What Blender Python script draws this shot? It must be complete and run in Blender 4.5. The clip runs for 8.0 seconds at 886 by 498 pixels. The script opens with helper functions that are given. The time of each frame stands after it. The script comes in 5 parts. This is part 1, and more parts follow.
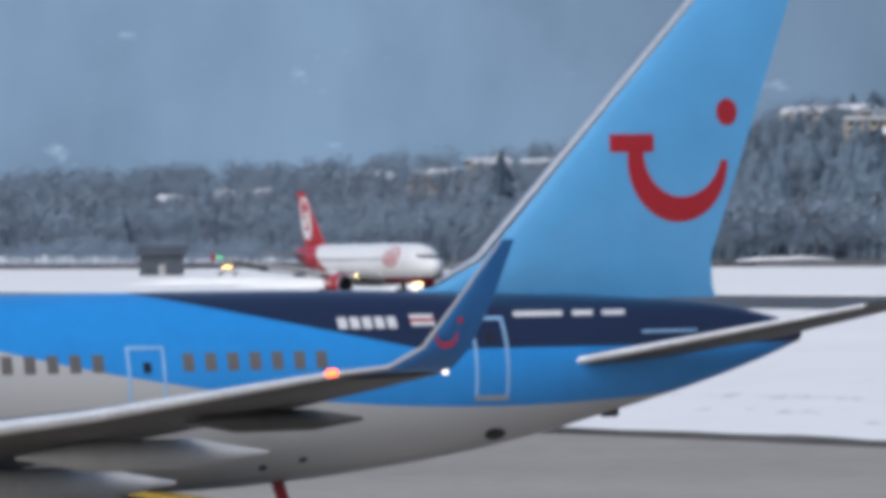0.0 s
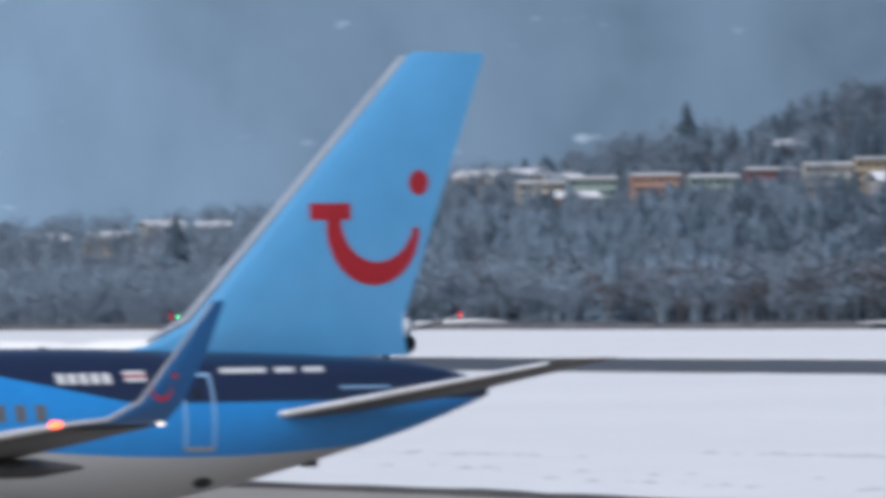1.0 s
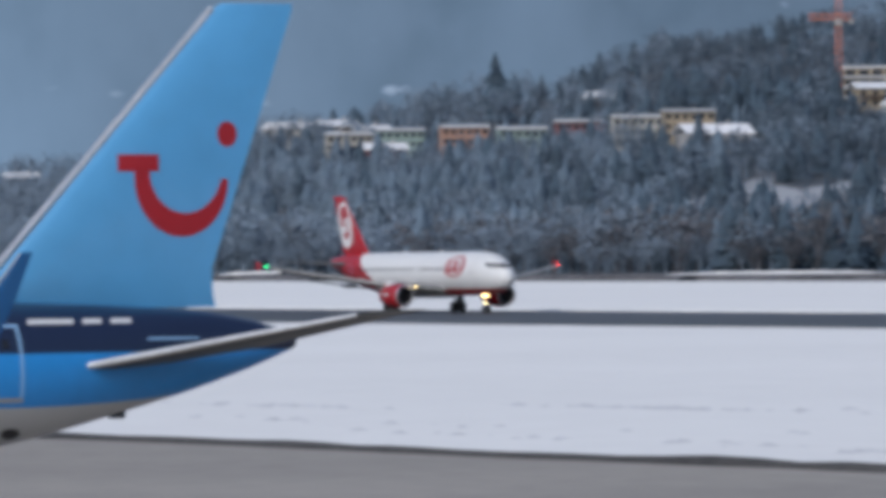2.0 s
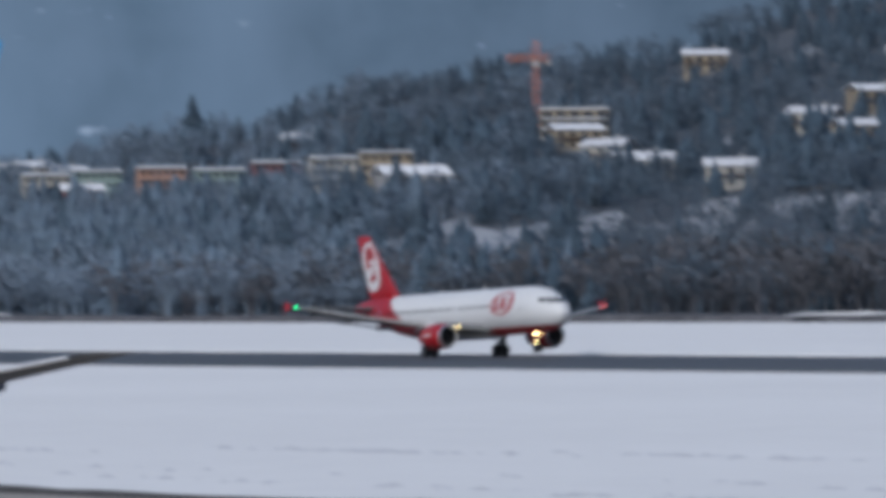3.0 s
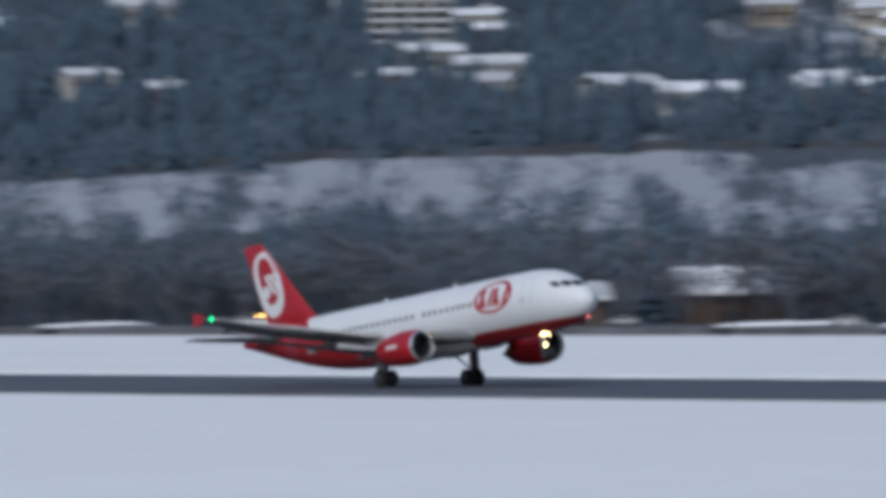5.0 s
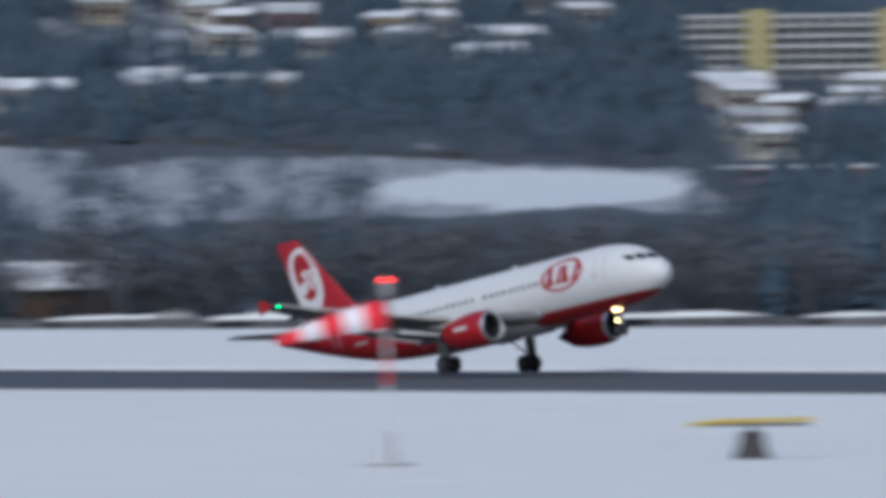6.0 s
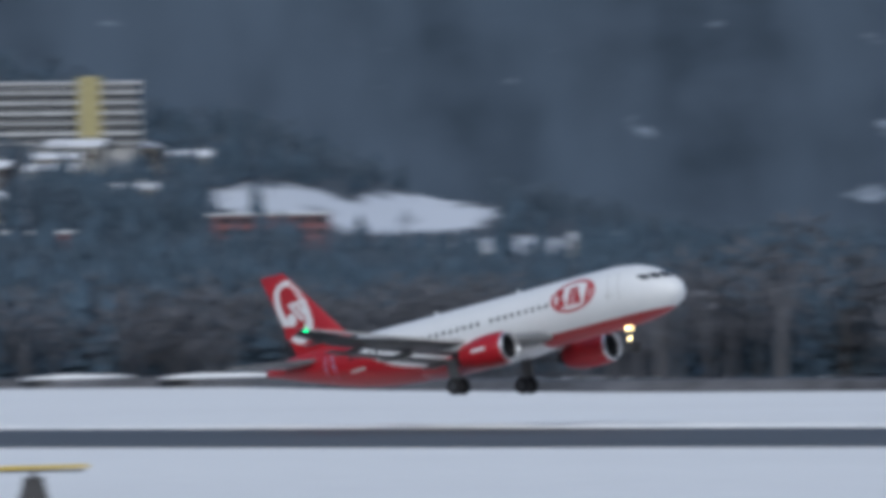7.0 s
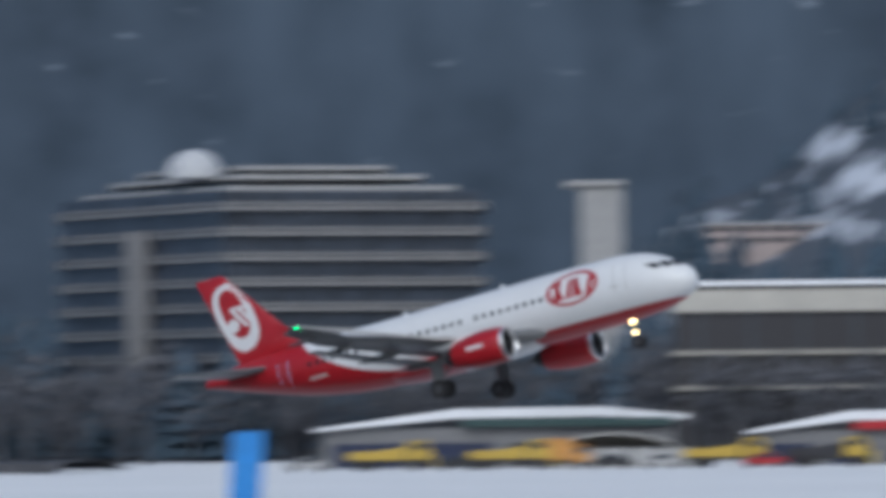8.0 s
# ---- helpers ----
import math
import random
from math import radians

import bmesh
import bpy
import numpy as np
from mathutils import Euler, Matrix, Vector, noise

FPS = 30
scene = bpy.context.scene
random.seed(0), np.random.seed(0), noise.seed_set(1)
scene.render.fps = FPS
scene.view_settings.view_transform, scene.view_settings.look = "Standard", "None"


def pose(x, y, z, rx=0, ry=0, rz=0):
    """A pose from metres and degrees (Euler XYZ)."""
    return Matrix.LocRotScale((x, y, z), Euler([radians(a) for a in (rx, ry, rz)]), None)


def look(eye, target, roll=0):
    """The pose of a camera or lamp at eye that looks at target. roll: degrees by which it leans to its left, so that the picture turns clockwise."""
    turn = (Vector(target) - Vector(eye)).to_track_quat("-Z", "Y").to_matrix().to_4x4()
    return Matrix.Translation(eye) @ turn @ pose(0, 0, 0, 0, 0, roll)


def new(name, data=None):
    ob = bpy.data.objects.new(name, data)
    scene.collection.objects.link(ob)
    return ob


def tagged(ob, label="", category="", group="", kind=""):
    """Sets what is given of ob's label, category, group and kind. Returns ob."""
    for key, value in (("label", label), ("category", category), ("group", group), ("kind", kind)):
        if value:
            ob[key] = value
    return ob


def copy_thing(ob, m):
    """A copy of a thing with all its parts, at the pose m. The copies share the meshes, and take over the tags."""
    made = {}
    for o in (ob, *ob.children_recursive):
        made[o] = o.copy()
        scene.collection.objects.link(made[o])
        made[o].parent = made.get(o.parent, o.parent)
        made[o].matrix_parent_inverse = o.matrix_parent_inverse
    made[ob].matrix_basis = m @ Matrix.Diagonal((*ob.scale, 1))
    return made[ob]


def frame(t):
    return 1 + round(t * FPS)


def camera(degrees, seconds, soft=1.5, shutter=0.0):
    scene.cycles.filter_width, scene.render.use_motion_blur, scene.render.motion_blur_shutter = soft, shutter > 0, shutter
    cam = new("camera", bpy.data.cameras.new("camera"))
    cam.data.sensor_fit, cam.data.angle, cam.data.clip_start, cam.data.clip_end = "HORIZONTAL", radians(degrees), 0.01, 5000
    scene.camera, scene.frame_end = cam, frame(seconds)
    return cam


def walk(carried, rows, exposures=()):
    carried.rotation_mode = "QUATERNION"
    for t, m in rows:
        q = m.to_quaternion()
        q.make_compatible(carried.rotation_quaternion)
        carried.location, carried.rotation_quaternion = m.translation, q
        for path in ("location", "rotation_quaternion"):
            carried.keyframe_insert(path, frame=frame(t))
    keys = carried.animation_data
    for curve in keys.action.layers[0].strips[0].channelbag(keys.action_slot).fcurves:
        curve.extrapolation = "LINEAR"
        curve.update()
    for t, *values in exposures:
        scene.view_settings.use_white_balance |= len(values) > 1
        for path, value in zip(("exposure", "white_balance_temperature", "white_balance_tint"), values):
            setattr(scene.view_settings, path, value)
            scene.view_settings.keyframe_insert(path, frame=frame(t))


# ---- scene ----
cam = camera(6.855, 8.0, soft=5.5, shutter=0.65)
EYE_Z = 6.83


def aim(x, y, yaw, tilt, roll):
    """A camera pose from its place, its bearing from +y towards +x, its tilt and its roll."""
    a, e = radians(yaw), radians(tilt)
    eye = Vector((x, y, EYE_Z))
    return look(eye, eye + 100 * Vector((math.sin(a) * math.cos(e), math.cos(a) * math.cos(e), math.sin(e))), roll)


PATH = [
    (0.0, 6.01, -3.47, -64.647, -0.102, -0.73),
    (0.3, 13.75, -7.93, -64.148, 0.143, -0.62),
    (0.5, 15.88, -9.16, -63.572, 0.229, -0.56),
    (0.8, 15.98, -9.22, -62.675, 0.316, -0.60),
    (1.0, 16.01, -9.24, -62.096, 0.354, -0.62),
    (1.2, 15.94, -9.20, -61.728, 0.202, -0.60),
    (2.3, 15.94, -9.20, -60.315, 0.023, -0.50),
    (2.5, 15.93, -9.19, -60.012, 0.086, -0.48),
    (2.8, 15.14, -8.90, -58.740, 0.262, -0.46),
    (3.0, 12.72, -7.87, -58.256, 0.264, -0.48),
    (3.2, 8.00, -5.26, -57.849, -0.019, -0.57),
    (3.5, -1.04, 0.67, -57.239, -0.101, -0.61),
    (3.7, -6.40, 4.37, -56.264, 0.137, -0.41),
    (4.0, -11.21, 7.93, -54.719, 0.349, -0.18),
    (4.2, -11.86, 8.69, -53.780, 0.357, -0.41),
    (5.3, -9.30, 8.30, -48.246, 0.283, -0.42),
    (5.5, -5.60, 5.00, -47.400, 0.280, -0.50),
    (6.0, 6.20, -6.50, -44.495, 0.199, -0.59),
    (6.2, 11.00, -11.90, -43.110, 0.236, -0.66),
    (6.5, 17.60, -20.40, -41.430, 0.307, -0.75),
    (6.8, 23.70, -29.00, -39.488, 0.560, -0.73),
    (7.0, 26.30, -34.40, -38.212, 0.625, -0.74),
    (7.2, 26.80, -38.60, -37.125, 0.645, -0.80),
    (7.4, 26.80, -41.20, -35.794, 0.671, -0.87),
    (7.5, 26.80, -41.80, -35.109, 0.738, -0.90),
    (7.7, 26.80, -42.00, -33.225, 0.951, -0.80),
    (8.0, 26.80, -42.00, -30.841, 1.193, -0.58),
]
EXPOSURES = [(0.0, 0.64, 5850, 9), (1.0, 0.64, 5850, 9), (2.4, 0.32, 5750, 9), (3.5, 0.22, 5600, 8), (8.0, 0.22, 5500, 6)]
walk(cam, [(t, aim(*row)) for t, *row in PATH], EXPOSURES)

# ---- light: an overcast winter day ----
world = bpy.data.worlds.new("overcast")
world.use_nodes = True
scene.world = world
wn = world.node_tree
sky = wn.nodes.new("ShaderNodeTexSky")
sky.sky_type, sky.sun_disc = "NISHITA", False
SUN_EL, SUN_ROT = radians(38), radians(150)
sky.sun_elevation, sky.sun_rotation = SUN_EL, SUN_ROT
sky.air_density, sky.dust_density = 1.0, 4.0
wn.links.new(sky.outputs[0], wn.nodes["Background"].inputs[0])
wn.nodes["Background"].inputs[1].default_value = 0.09
sun_data = bpy.data.lights.new("sun", "SUN")
sun_data.energy, sun_data.angle, sun_data.color = 0.8, radians(25), (1.0, 0.95, 0.9)
sun = new("sun", sun_data)
sun.matrix_basis = look(Vector((math.sin(SUN_ROT), math.cos(SUN_ROT), math.tan(SUN_EL))) * 100, (0, 0, 0))


# ---- materials ----
def mat(name, color, rough=0.6, metal=0.0, spread=0.12, scale=1.0, fine=8.0, bump=0.0, second=None, random_by="none", coat=0.0, alpha=1.0):
    """A surface with colour variation at two scales, and a little relief."""
    m = bpy.data.materials.new(name)
    m.use_nodes = True
    n, l = m.node_tree.nodes, m.node_tree.links
    b = n["Principled BSDF"]
    b.inputs["Roughness"].default_value, b.inputs["Metallic"].default_value = rough, metal
    b.inputs["Coat Weight"].default_value = coat
    co = n.new("ShaderNodeTexCoord")
    big, small = n.new("ShaderNodeTexNoise"), n.new("ShaderNodeTexNoise")
    big.inputs["Scale"].default_value, small.inputs["Scale"].default_value = scale, fine
    big.inputs["Detail"].default_value, small.inputs["Detail"].default_value = 4, 3
    add = n.new("ShaderNodeMath")
    add.operation = "ADD"
    for tex, slot in ((big, 0), (small, 1)):
        l.new(co.outputs["Object"], tex.inputs["Vector"])
        l.new(tex.outputs["Fac"], add.inputs[slot])
    ramp = n.new("ShaderNodeMapRange")
    ramp.inputs["From Min"].default_value, ramp.inputs["From Max"].default_value = 0.7, 1.3
    l.new(add.outputs[0], ramp.inputs["Value"])
    mix = n.new("ShaderNodeMix")
    mix.data_type = "RGBA"
    l.new(ramp.outputs[0], mix.inputs["Factor"])
    other = second or tuple(c * (1 + spread) for c in color)
    mix.inputs[6].default_value = (*[c * (1 - spread) for c in color], 1)
    mix.inputs[7].default_value = (*other, 1)
    out = mix.outputs[2]
    if random_by != "none":
        src = n.new("ShaderNodeObjectInfo") if random_by == "object" else n.new("ShaderNodeNewGeometry")
        hsv = n.new("ShaderNodeHueSaturation")
        rr = n.new("ShaderNodeMapRange")
        rr.inputs["To Min"].default_value, rr.inputs["To Max"].default_value = (0.7, 1.3) if random_by == "object" else (0.84, 1.16)
        l.new(src.outputs["Random" if random_by == "object" else "Random Per Island"], rr.inputs["Value"])
        l.new(rr.outputs[0], hsv.inputs["Value"])
        l.new(out, hsv.inputs["Color"])
        out = hsv.outputs[0]
    l.new(out, b.inputs["Base Color"])
    if bump:
        bp = n.new("ShaderNodeBump")
        bp.inputs["Strength"].default_value = bump
        l.new(small.outputs["Fac"], bp.inputs["Height"])
        l.new(bp.outputs[0], b.inputs["Normal"])
    return m


def glow(name, color, strength):
    m = bpy.data.materials.new(name)
    m.use_nodes = True
    b = m.node_tree.nodes["Principled BSDF"]
    b.inputs["Base Color"].default_value = (*color, 1)
    b.inputs["Emission Color"].default_value = (*color, 1)
    b.inputs["Emission Strength"].default_value = strength
    return m


class Graph:
    """Short hand for node arithmetic in a livery."""

    def __init__(self, m):
        self.n, self.l = m.node_tree.nodes, m.node_tree.links
        co = self.n.new("ShaderNodeTexCoord")
        sep = self.n.new("ShaderNodeSeparateXYZ")
        self.l.new(co.outputs["Object"], sep.inputs[0])
        self.x, self.y, self.z, self.co = sep.outputs[0], sep.outputs[1], sep.outputs[2], co

    def op(self, kind, a, b=0.0):
        node = self.n.new("ShaderNodeMath")
        node.operation = kind
        for slot, v in enumerate((a, b)):
            if isinstance(v, (int, float)):
                node.inputs[slot].default_value = v
            else:
                self.l.new(v, node.inputs[slot])
        return node.outputs[0]

    def pair_up(self, a, b):
        node = self.n.new("ShaderNodeCombineXYZ")
        self.l.new(a, node.inputs[0])
        self.l.new(b, node.inputs[1])
        return node.outputs[0]

    def mix(self, fac, a, b):
        node = self.n.new("ShaderNodeMix")
        node.data_type = "RGBA"
        self.l.new(fac, node.inputs["Factor"])
        for slot, v in ((6, a), (7, b)):
            if isinstance(v, tuple):
                node.inputs[slot].default_value = (*v, 1)
            else:
                self.l.new(v, node.inputs[slot])
        return node.outputs[2]


WHITE, RED, NAVY = (0.64, 0.65, 0.66), (0.33, 0.007, 0.013), (0.012, 0.02, 0.055)
AZURE, SKYBLUE, BELLY = (0.03, 0.25, 0.64), (0.11, 0.36, 0.66), (0.45, 0.45, 0.44)


def livery_red():
    """White hull whose belly and tail are red, parted by a line that sweeps up towards the tail."""
    m = mat("white_red_paint", WHITE, 0.4, spread=0.03, scale=0.4, fine=3, coat=0.08)
    g = Graph(m)
    b = g.n["Principled BSDF"]
    base = b.inputs["Base Color"].links[0].from_socket
    back = g.op("MAXIMUM", g.op("SUBTRACT", g.op("MULTIPLY", g.x, -1.0), 3.0), 0.0)
    line = g.op("ADD", g.op("MULTIPLY", g.op("MULTIPLY", back, back), 0.047), 2.42)
    g.l.new(g.mix(g.op("LESS_THAN", g.z, line), base, RED), b.inputs["Base Color"])
    return m


def livery_blue():
    """Azure hull with a navy sweep over the tail and a pale belly that rises towards the nose."""
    m = mat("blue_navy_paint", AZURE, 0.3, spread=0.05, scale=0.4, fine=3, coat=0.3)
    g = Graph(m)
    b = g.n["Principled BSDF"]
    base = b.inputs["Base Color"].links[0].from_socket
    navy = g.op("MAXIMUM", g.op("ADD", g.op("MULTIPLY", g.op("ADD", g.x, 25.4), 0.207), 5.12), 4.38)
    far = g.op("ADD", g.x, 30.8)
    pale = g.op("ADD", g.op("MULTIPLY", g.op("MULTIPLY", far, far), 0.0105), 3.12)
    c1 = g.mix(g.op("GREATER_THAN", g.z, navy), base, NAVY)
    c2 = g.mix(g.op("LESS_THAN", g.z, pale), c1, BELLY)
    g.l.new(c2, b.inputs["Base Color"])
    return m


M_RW, M_BL = livery_red(), livery_blue()
M_WHITE = mat("white_paint", WHITE, 0.3, spread=0.03, coat=0.3)
M_RED = mat("red_paint", RED, 0.38, spread=0.06, coat=0.1)
M_SKY = mat("sky_blue_paint", SKYBLUE, 0.32, spread=0.05, scale=0.3, fine=1.2, coat=0.3)
# the hull's azure, darkened to hold the shade on the winglet's inner side
M_AZURE = mat("shaded_azure_paint", (0.022, 0.14, 0.38), 0.32, spread=0.05, coat=0.3)
M_LOGO = mat("crimson_paint", (0.36, 0.012, 0.02), 0.4, spread=0.05)
M_NAVY = mat("navy_paint", NAVY, 0.3)
M_PALE = mat("pale_blue_trim", (0.3, 0.5, 0.75), 0.4)
M_WING = mat("grey_wing_paint", (0.15, 0.155, 0.16), 0.4, spread=0.12, scale=0.5, fine=4)
M_UNDER = mat("dark_grey_wing_paint", (0.075, 0.072, 0.068), 0.45, spread=0.2, scale=0.5, fine=4)
M_BELLYP = mat("pale_grey_paint", BELLY, 0.4, spread=0.06, scale=0.5, fine=4)
M_METAL = mat("bare_metal", (0.66, 0.67, 0.68), 0.3, metal=0.8)
M_DARK = mat("dark_metal", (0.03, 0.03, 0.035), 0.5, metal=0.3)
M_TYRE = mat("tyre_rubber", (0.018, 0.018, 0.02), 0.8)
M_GEAR = mat("gear_paint", (0.09, 0.092, 0.096), 0.5)
M_RIM = mat("dark_rim", (0.05, 0.05, 0.055), 0.5)
M_FLAT = mat("thinly_snowed_roof", (0.40, 0.41, 0.42), 0.85, spread=0.25, scale=0.3, fine=1.5, random_by="object")
M_ORANGEV = mat("orange_vehicle_paint", (0.42, 0.20, 0.04), 0.45)
M_CANVAS = mat("pale_canvas", (0.36, 0.35, 0.33), 0.8, scale=0.3, fine=2)
M_GLASS = mat("dark_window_glass", (0.02, 0.022, 0.028), 0.12)
M_SHADE = mat("window_shade", (0.13, 0.12, 0.11), 0.4)
M_LAMP = glow("landing_lamp_glow", (1.0, 0.70, 0.28), 14)
M_GREEN = glow("green_lamp_glow", (0.0, 1.0, 0.25), 12)
M_REDL = glow("red_lamp_glow", (1.0, 0.03, 0.02), 6)
M_ORANGEL = glow("orange_lamp_glow", (1.0, 0.08, 0.015), 5)
M_AMBER = glow("amber_lamp_glow", (1.0, 0.55, 0.12), 5)
M_EDGING = mat("dull_metal_edge", (0.32, 0.33, 0.35), 0.5)
M_WARM = glow("white_lamp_glow", (1.0, 0.8, 0.6), 1.2)
M_SNOW = mat("snow", (0.81, 0.805, 0.785), 0.85, spread=0.05, scale=0.03, fine=0.35, bump=0.15)
M_ROOFSNOW = mat("roof_snow", (0.58, 0.59, 0.61), 0.85, spread=0.1, scale=0.3, fine=2, random_by="object")
M_ASPHALT = mat("wet_asphalt", (0.075, 0.075, 0.078), 0.6, spread=0.25, scale=0.02, fine=0.8, bump=0.1)
M_APRON = mat("apron_concrete", (0.315, 0.285, 0.245), 0.7, spread=0.16, scale=0.05, fine=0.7, bump=0.1)
M_EDGE = mat("dirty_snow", (0.06, 0.055, 0.05), 0.9, spread=0.5, scale=0.15, fine=1.5)
# haze over the valley side is put into these tree colours as blue and pallor
M_HAZE_TWIG = mat("haze_tinted_twigs", (0.088, 0.118, 0.154), 0.95, spread=0.25, scale=0.02, fine=0.4, random_by="island")
M_HAZE_FIR = mat("haze_paled_needles", (0.098, 0.138, 0.185), 0.9, spread=0.25, scale=0.02, fine=0.3, random_by="island")
M_HAZE_PALE = mat("haze_paled_twigs", (0.175, 0.225, 0.288), 0.95, spread=0.2, scale=0.02, fine=0.4, random_by="island")
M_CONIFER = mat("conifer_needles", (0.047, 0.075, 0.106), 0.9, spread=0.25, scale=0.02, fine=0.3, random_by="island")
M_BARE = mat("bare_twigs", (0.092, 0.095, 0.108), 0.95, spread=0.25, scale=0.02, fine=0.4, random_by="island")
M_BARK = mat("bark", (0.05, 0.042, 0.038), 0.95)
M_CREAM = mat("cream_render", (0.36, 0.345, 0.31), 0.85, scale=0.2, fine=1.5, random_by="object")
M_OCHRE = mat("ochre_render", (0.32, 0.265, 0.19), 0.85, scale=0.2, fine=1.5)
M_YELLOW = mat("yellow_render", (0.36, 0.32, 0.16), 0.85, scale=0.2, fine=1.5)
M_ROSE = mat("red_render", (0.18, 0.085, 0.09), 0.85, scale=0.2, fine=1.5)
M_MINT = mat("mint_render", (0.24, 0.32, 0.30), 0.85, scale=0.2, fine=1.5)
M_ORANGE = mat("orange_render", (0.38, 0.23, 0.17), 0.85, scale=0.2, fine=1.5)
M_GREY = mat("grey_concrete", (0.33, 0.33, 0.33), 0.8, scale=0.2, fine=1.5)
M_HALL = mat("weathered_hall_wall", (0.15, 0.15, 0.155), 0.8, spread=0.2, scale=0.15, fine=1.5)
M_BAND = mat("aged_concrete_band", (0.25, 0.25, 0.255), 0.8, scale=0.2, fine=1.5)
M_TIMBER = mat("dark_timber", (0.07, 0.05, 0.04), 0.85, scale=0.4, fine=3)
M_SLATE = mat("grey_weathered_boards", (0.055, 0.065, 0.08), 0.85, spread=0.25, scale=0.4, fine=3)
M_PANE = mat("window_pane", (0.03, 0.035, 0.045), 0.15)
M_SOCKR = mat("red_fabric", (0.75, 0.02, 0.04), 0.75)
M_SOCKW = mat("white_fabric", (0.75, 0.72, 0.76), 0.75)
M_SIGNY = mat("yellow_board_paint", (0.50, 0.37, 0.06), 0.6)
M_BLACK = mat("black_paint", (0.012, 0.012, 0.014), 0.6)
M_POST = mat("blue_board_paint", (0.03, 0.22, 0.62), 0.5)
M_CARY = mat("yellow_vehicle_paint", (0.42, 0.29, 0.04), 0.4)
M_CARW = mat("white_vehicle_paint", (0.6, 0.6, 0.6), 0.4)


# ---- geometry helpers ----
DECALS = ("fin_emblem", "fin_oval", "fin_inner", "emblem", "hull_", "cabin_window", "registration", "lettering", "flag", "door_", "winglet_emblem", "engine_marking", "rear_door")


def part(name, bm, material, parent=None, label="", smooth=True):
    """One mesh object out of a bmesh, under a thing or a part."""
    smooth = smooth and not name.startswith(DECALS)
    me = bpy.data.meshes.new(name)
    bm.to_mesh(me)
    bm.free()
    me.materials.append(material)
    if smooth:
        me.shade_smooth()
        me.set_sharp_from_angle(angle=radians(38))
    ob = new(name, me)
    ob.parent = parent
    return tagged(ob, label) if label else ob


def thing(name, label, category, m=None, group="", kind=""):
    ob = new(name)
    if m is not None:
        ob.matrix_basis = m
    return tagged(ob, label, category, group, kind)


def loft(rings, cap=True):
    """A skin over closed rings of equally many points."""
    bm = bmesh.new()
    rows = [[bm.verts.new(p) for p in ring] for ring in rings]
    k = len(rows[0])
    for a, b in zip(rows, rows[1:]):
        for i in range(k):
            bm.faces.new((a[i], a[(i + 1) % k], b[(i + 1) % k], b[i]))
    if cap:
        bm.faces.new(rows[0][::-1])
        bm.faces.new(rows[-1])
    bmesh.ops.recalc_face_normals(bm, faces=bm.faces)
    return bm


def box(lo, hi, bevel=0.0, bm=None):
    bm = bm or bmesh.new()
    made = bmesh.ops.create_cube(bm, size=1)["verts"]
    for v in made:
        v.co = [l + (c + 0.5) * (h - l) for c, l, h in zip(v.co, lo, hi)]
    if bevel:
        bmesh.ops.bevel(bm, geom=[e for e in bm.edges if e.verts[0] in made], offset=bevel, segments=2, affect="EDGES")
    return bm


def tube(path, radii, k=10):
    """A round bar along points."""
    rings = []
    for i, (p, r) in enumerate(zip(path, radii)):
        a, b = Vector(path[max(i - 1, 0)]), Vector(path[min(i + 1, len(path) - 1)])
        q = (b - a).to_track_quat("Z", "Y")
        rings.append([Vector(p) + q @ Vector((r * math.cos(6.2832 * j / k), r * math.sin(6.2832 * j / k), 0)) for j in range(k)])
    return loft(rings)


def turned(profile, k=24, axis="X"):
    """A body turned from (along, radius) pairs."""
    rings = []
    for x, r in profile:
        ring = [(x, r * math.cos(6.2832 * j / k), r * math.sin(6.2832 * j / k)) for j in range(k)]
        rings.append([(p[1], p[0], p[2]) if axis == "Y" else (p[1], p[2], p[0]) if axis == "Z" else p for p in ring])
    return loft(rings)


def turned_skin(profile, k=24):
    """An open turned shell from (along, radius) pairs, as a nacelle or a duct."""
    return loft([[(x, r * math.cos(6.2832 * j / k), r * math.sin(6.2832 * j / k)) for j in range(k)] for x, r in profile], cap=False)


def hull(stations, k=40):
    """A hull out of (x, half width, bottom, top) stations."""
    rings = []
    for x, w, lo, hi in stations:
        zc, h = (lo + hi) / 2, (hi - lo) / 2
        rings.append([(x, w * math.cos(6.2832 * j / k), zc + h * math.sin(6.2832 * j / k)) for j in range(k)])
    return loft(rings)


def smooth_stations(stations, n=6):
    """More stations, by monotone easing between the given ones."""
    xs = np.array([s[0] for s in stations])
    out = []
    order = np.argsort(xs)
    tx = np.linspace(xs.min(), xs.max(), len(stations) * n)
    cols = []
    for c in range(1, 4):
        ys = np.array([s[c] for s in stations])[order]
        xx = xs[order]
        d = np.gradient(ys, xx)
        i = np.clip(np.searchsorted(xx, tx) - 1, 0, len(xx) - 2)
        h = xx[i + 1] - xx[i]
        u = (tx - xx[i]) / h
        cols.append((2 * u**3 - 3 * u**2 + 1) * ys[i] + (u**3 - 2 * u**2 + u) * h * d[i] + (-2 * u**3 + 3 * u**2) * ys[i + 1] + (u**3 - u**2) * h * d[i + 1])
    for j in range(len(tx)):
        out.append((float(tx[j]), max(float(cols[0][j]), 0.02), float(cols[1][j]), max(float(cols[2][j]), float(cols[1][j]) + 0.04)))
    return out


FOIL = [(0, 0), (0.02, 0.28), (0.08, 0.5), (0.25, 0.6), (0.5, 0.48), (0.8, 0.2), (1, 0.02), (1, -0.02), (0.8, -0.14), (0.5, -0.36), (0.25, -0.42), (0.08, -0.34), (0.02, -0.2)]


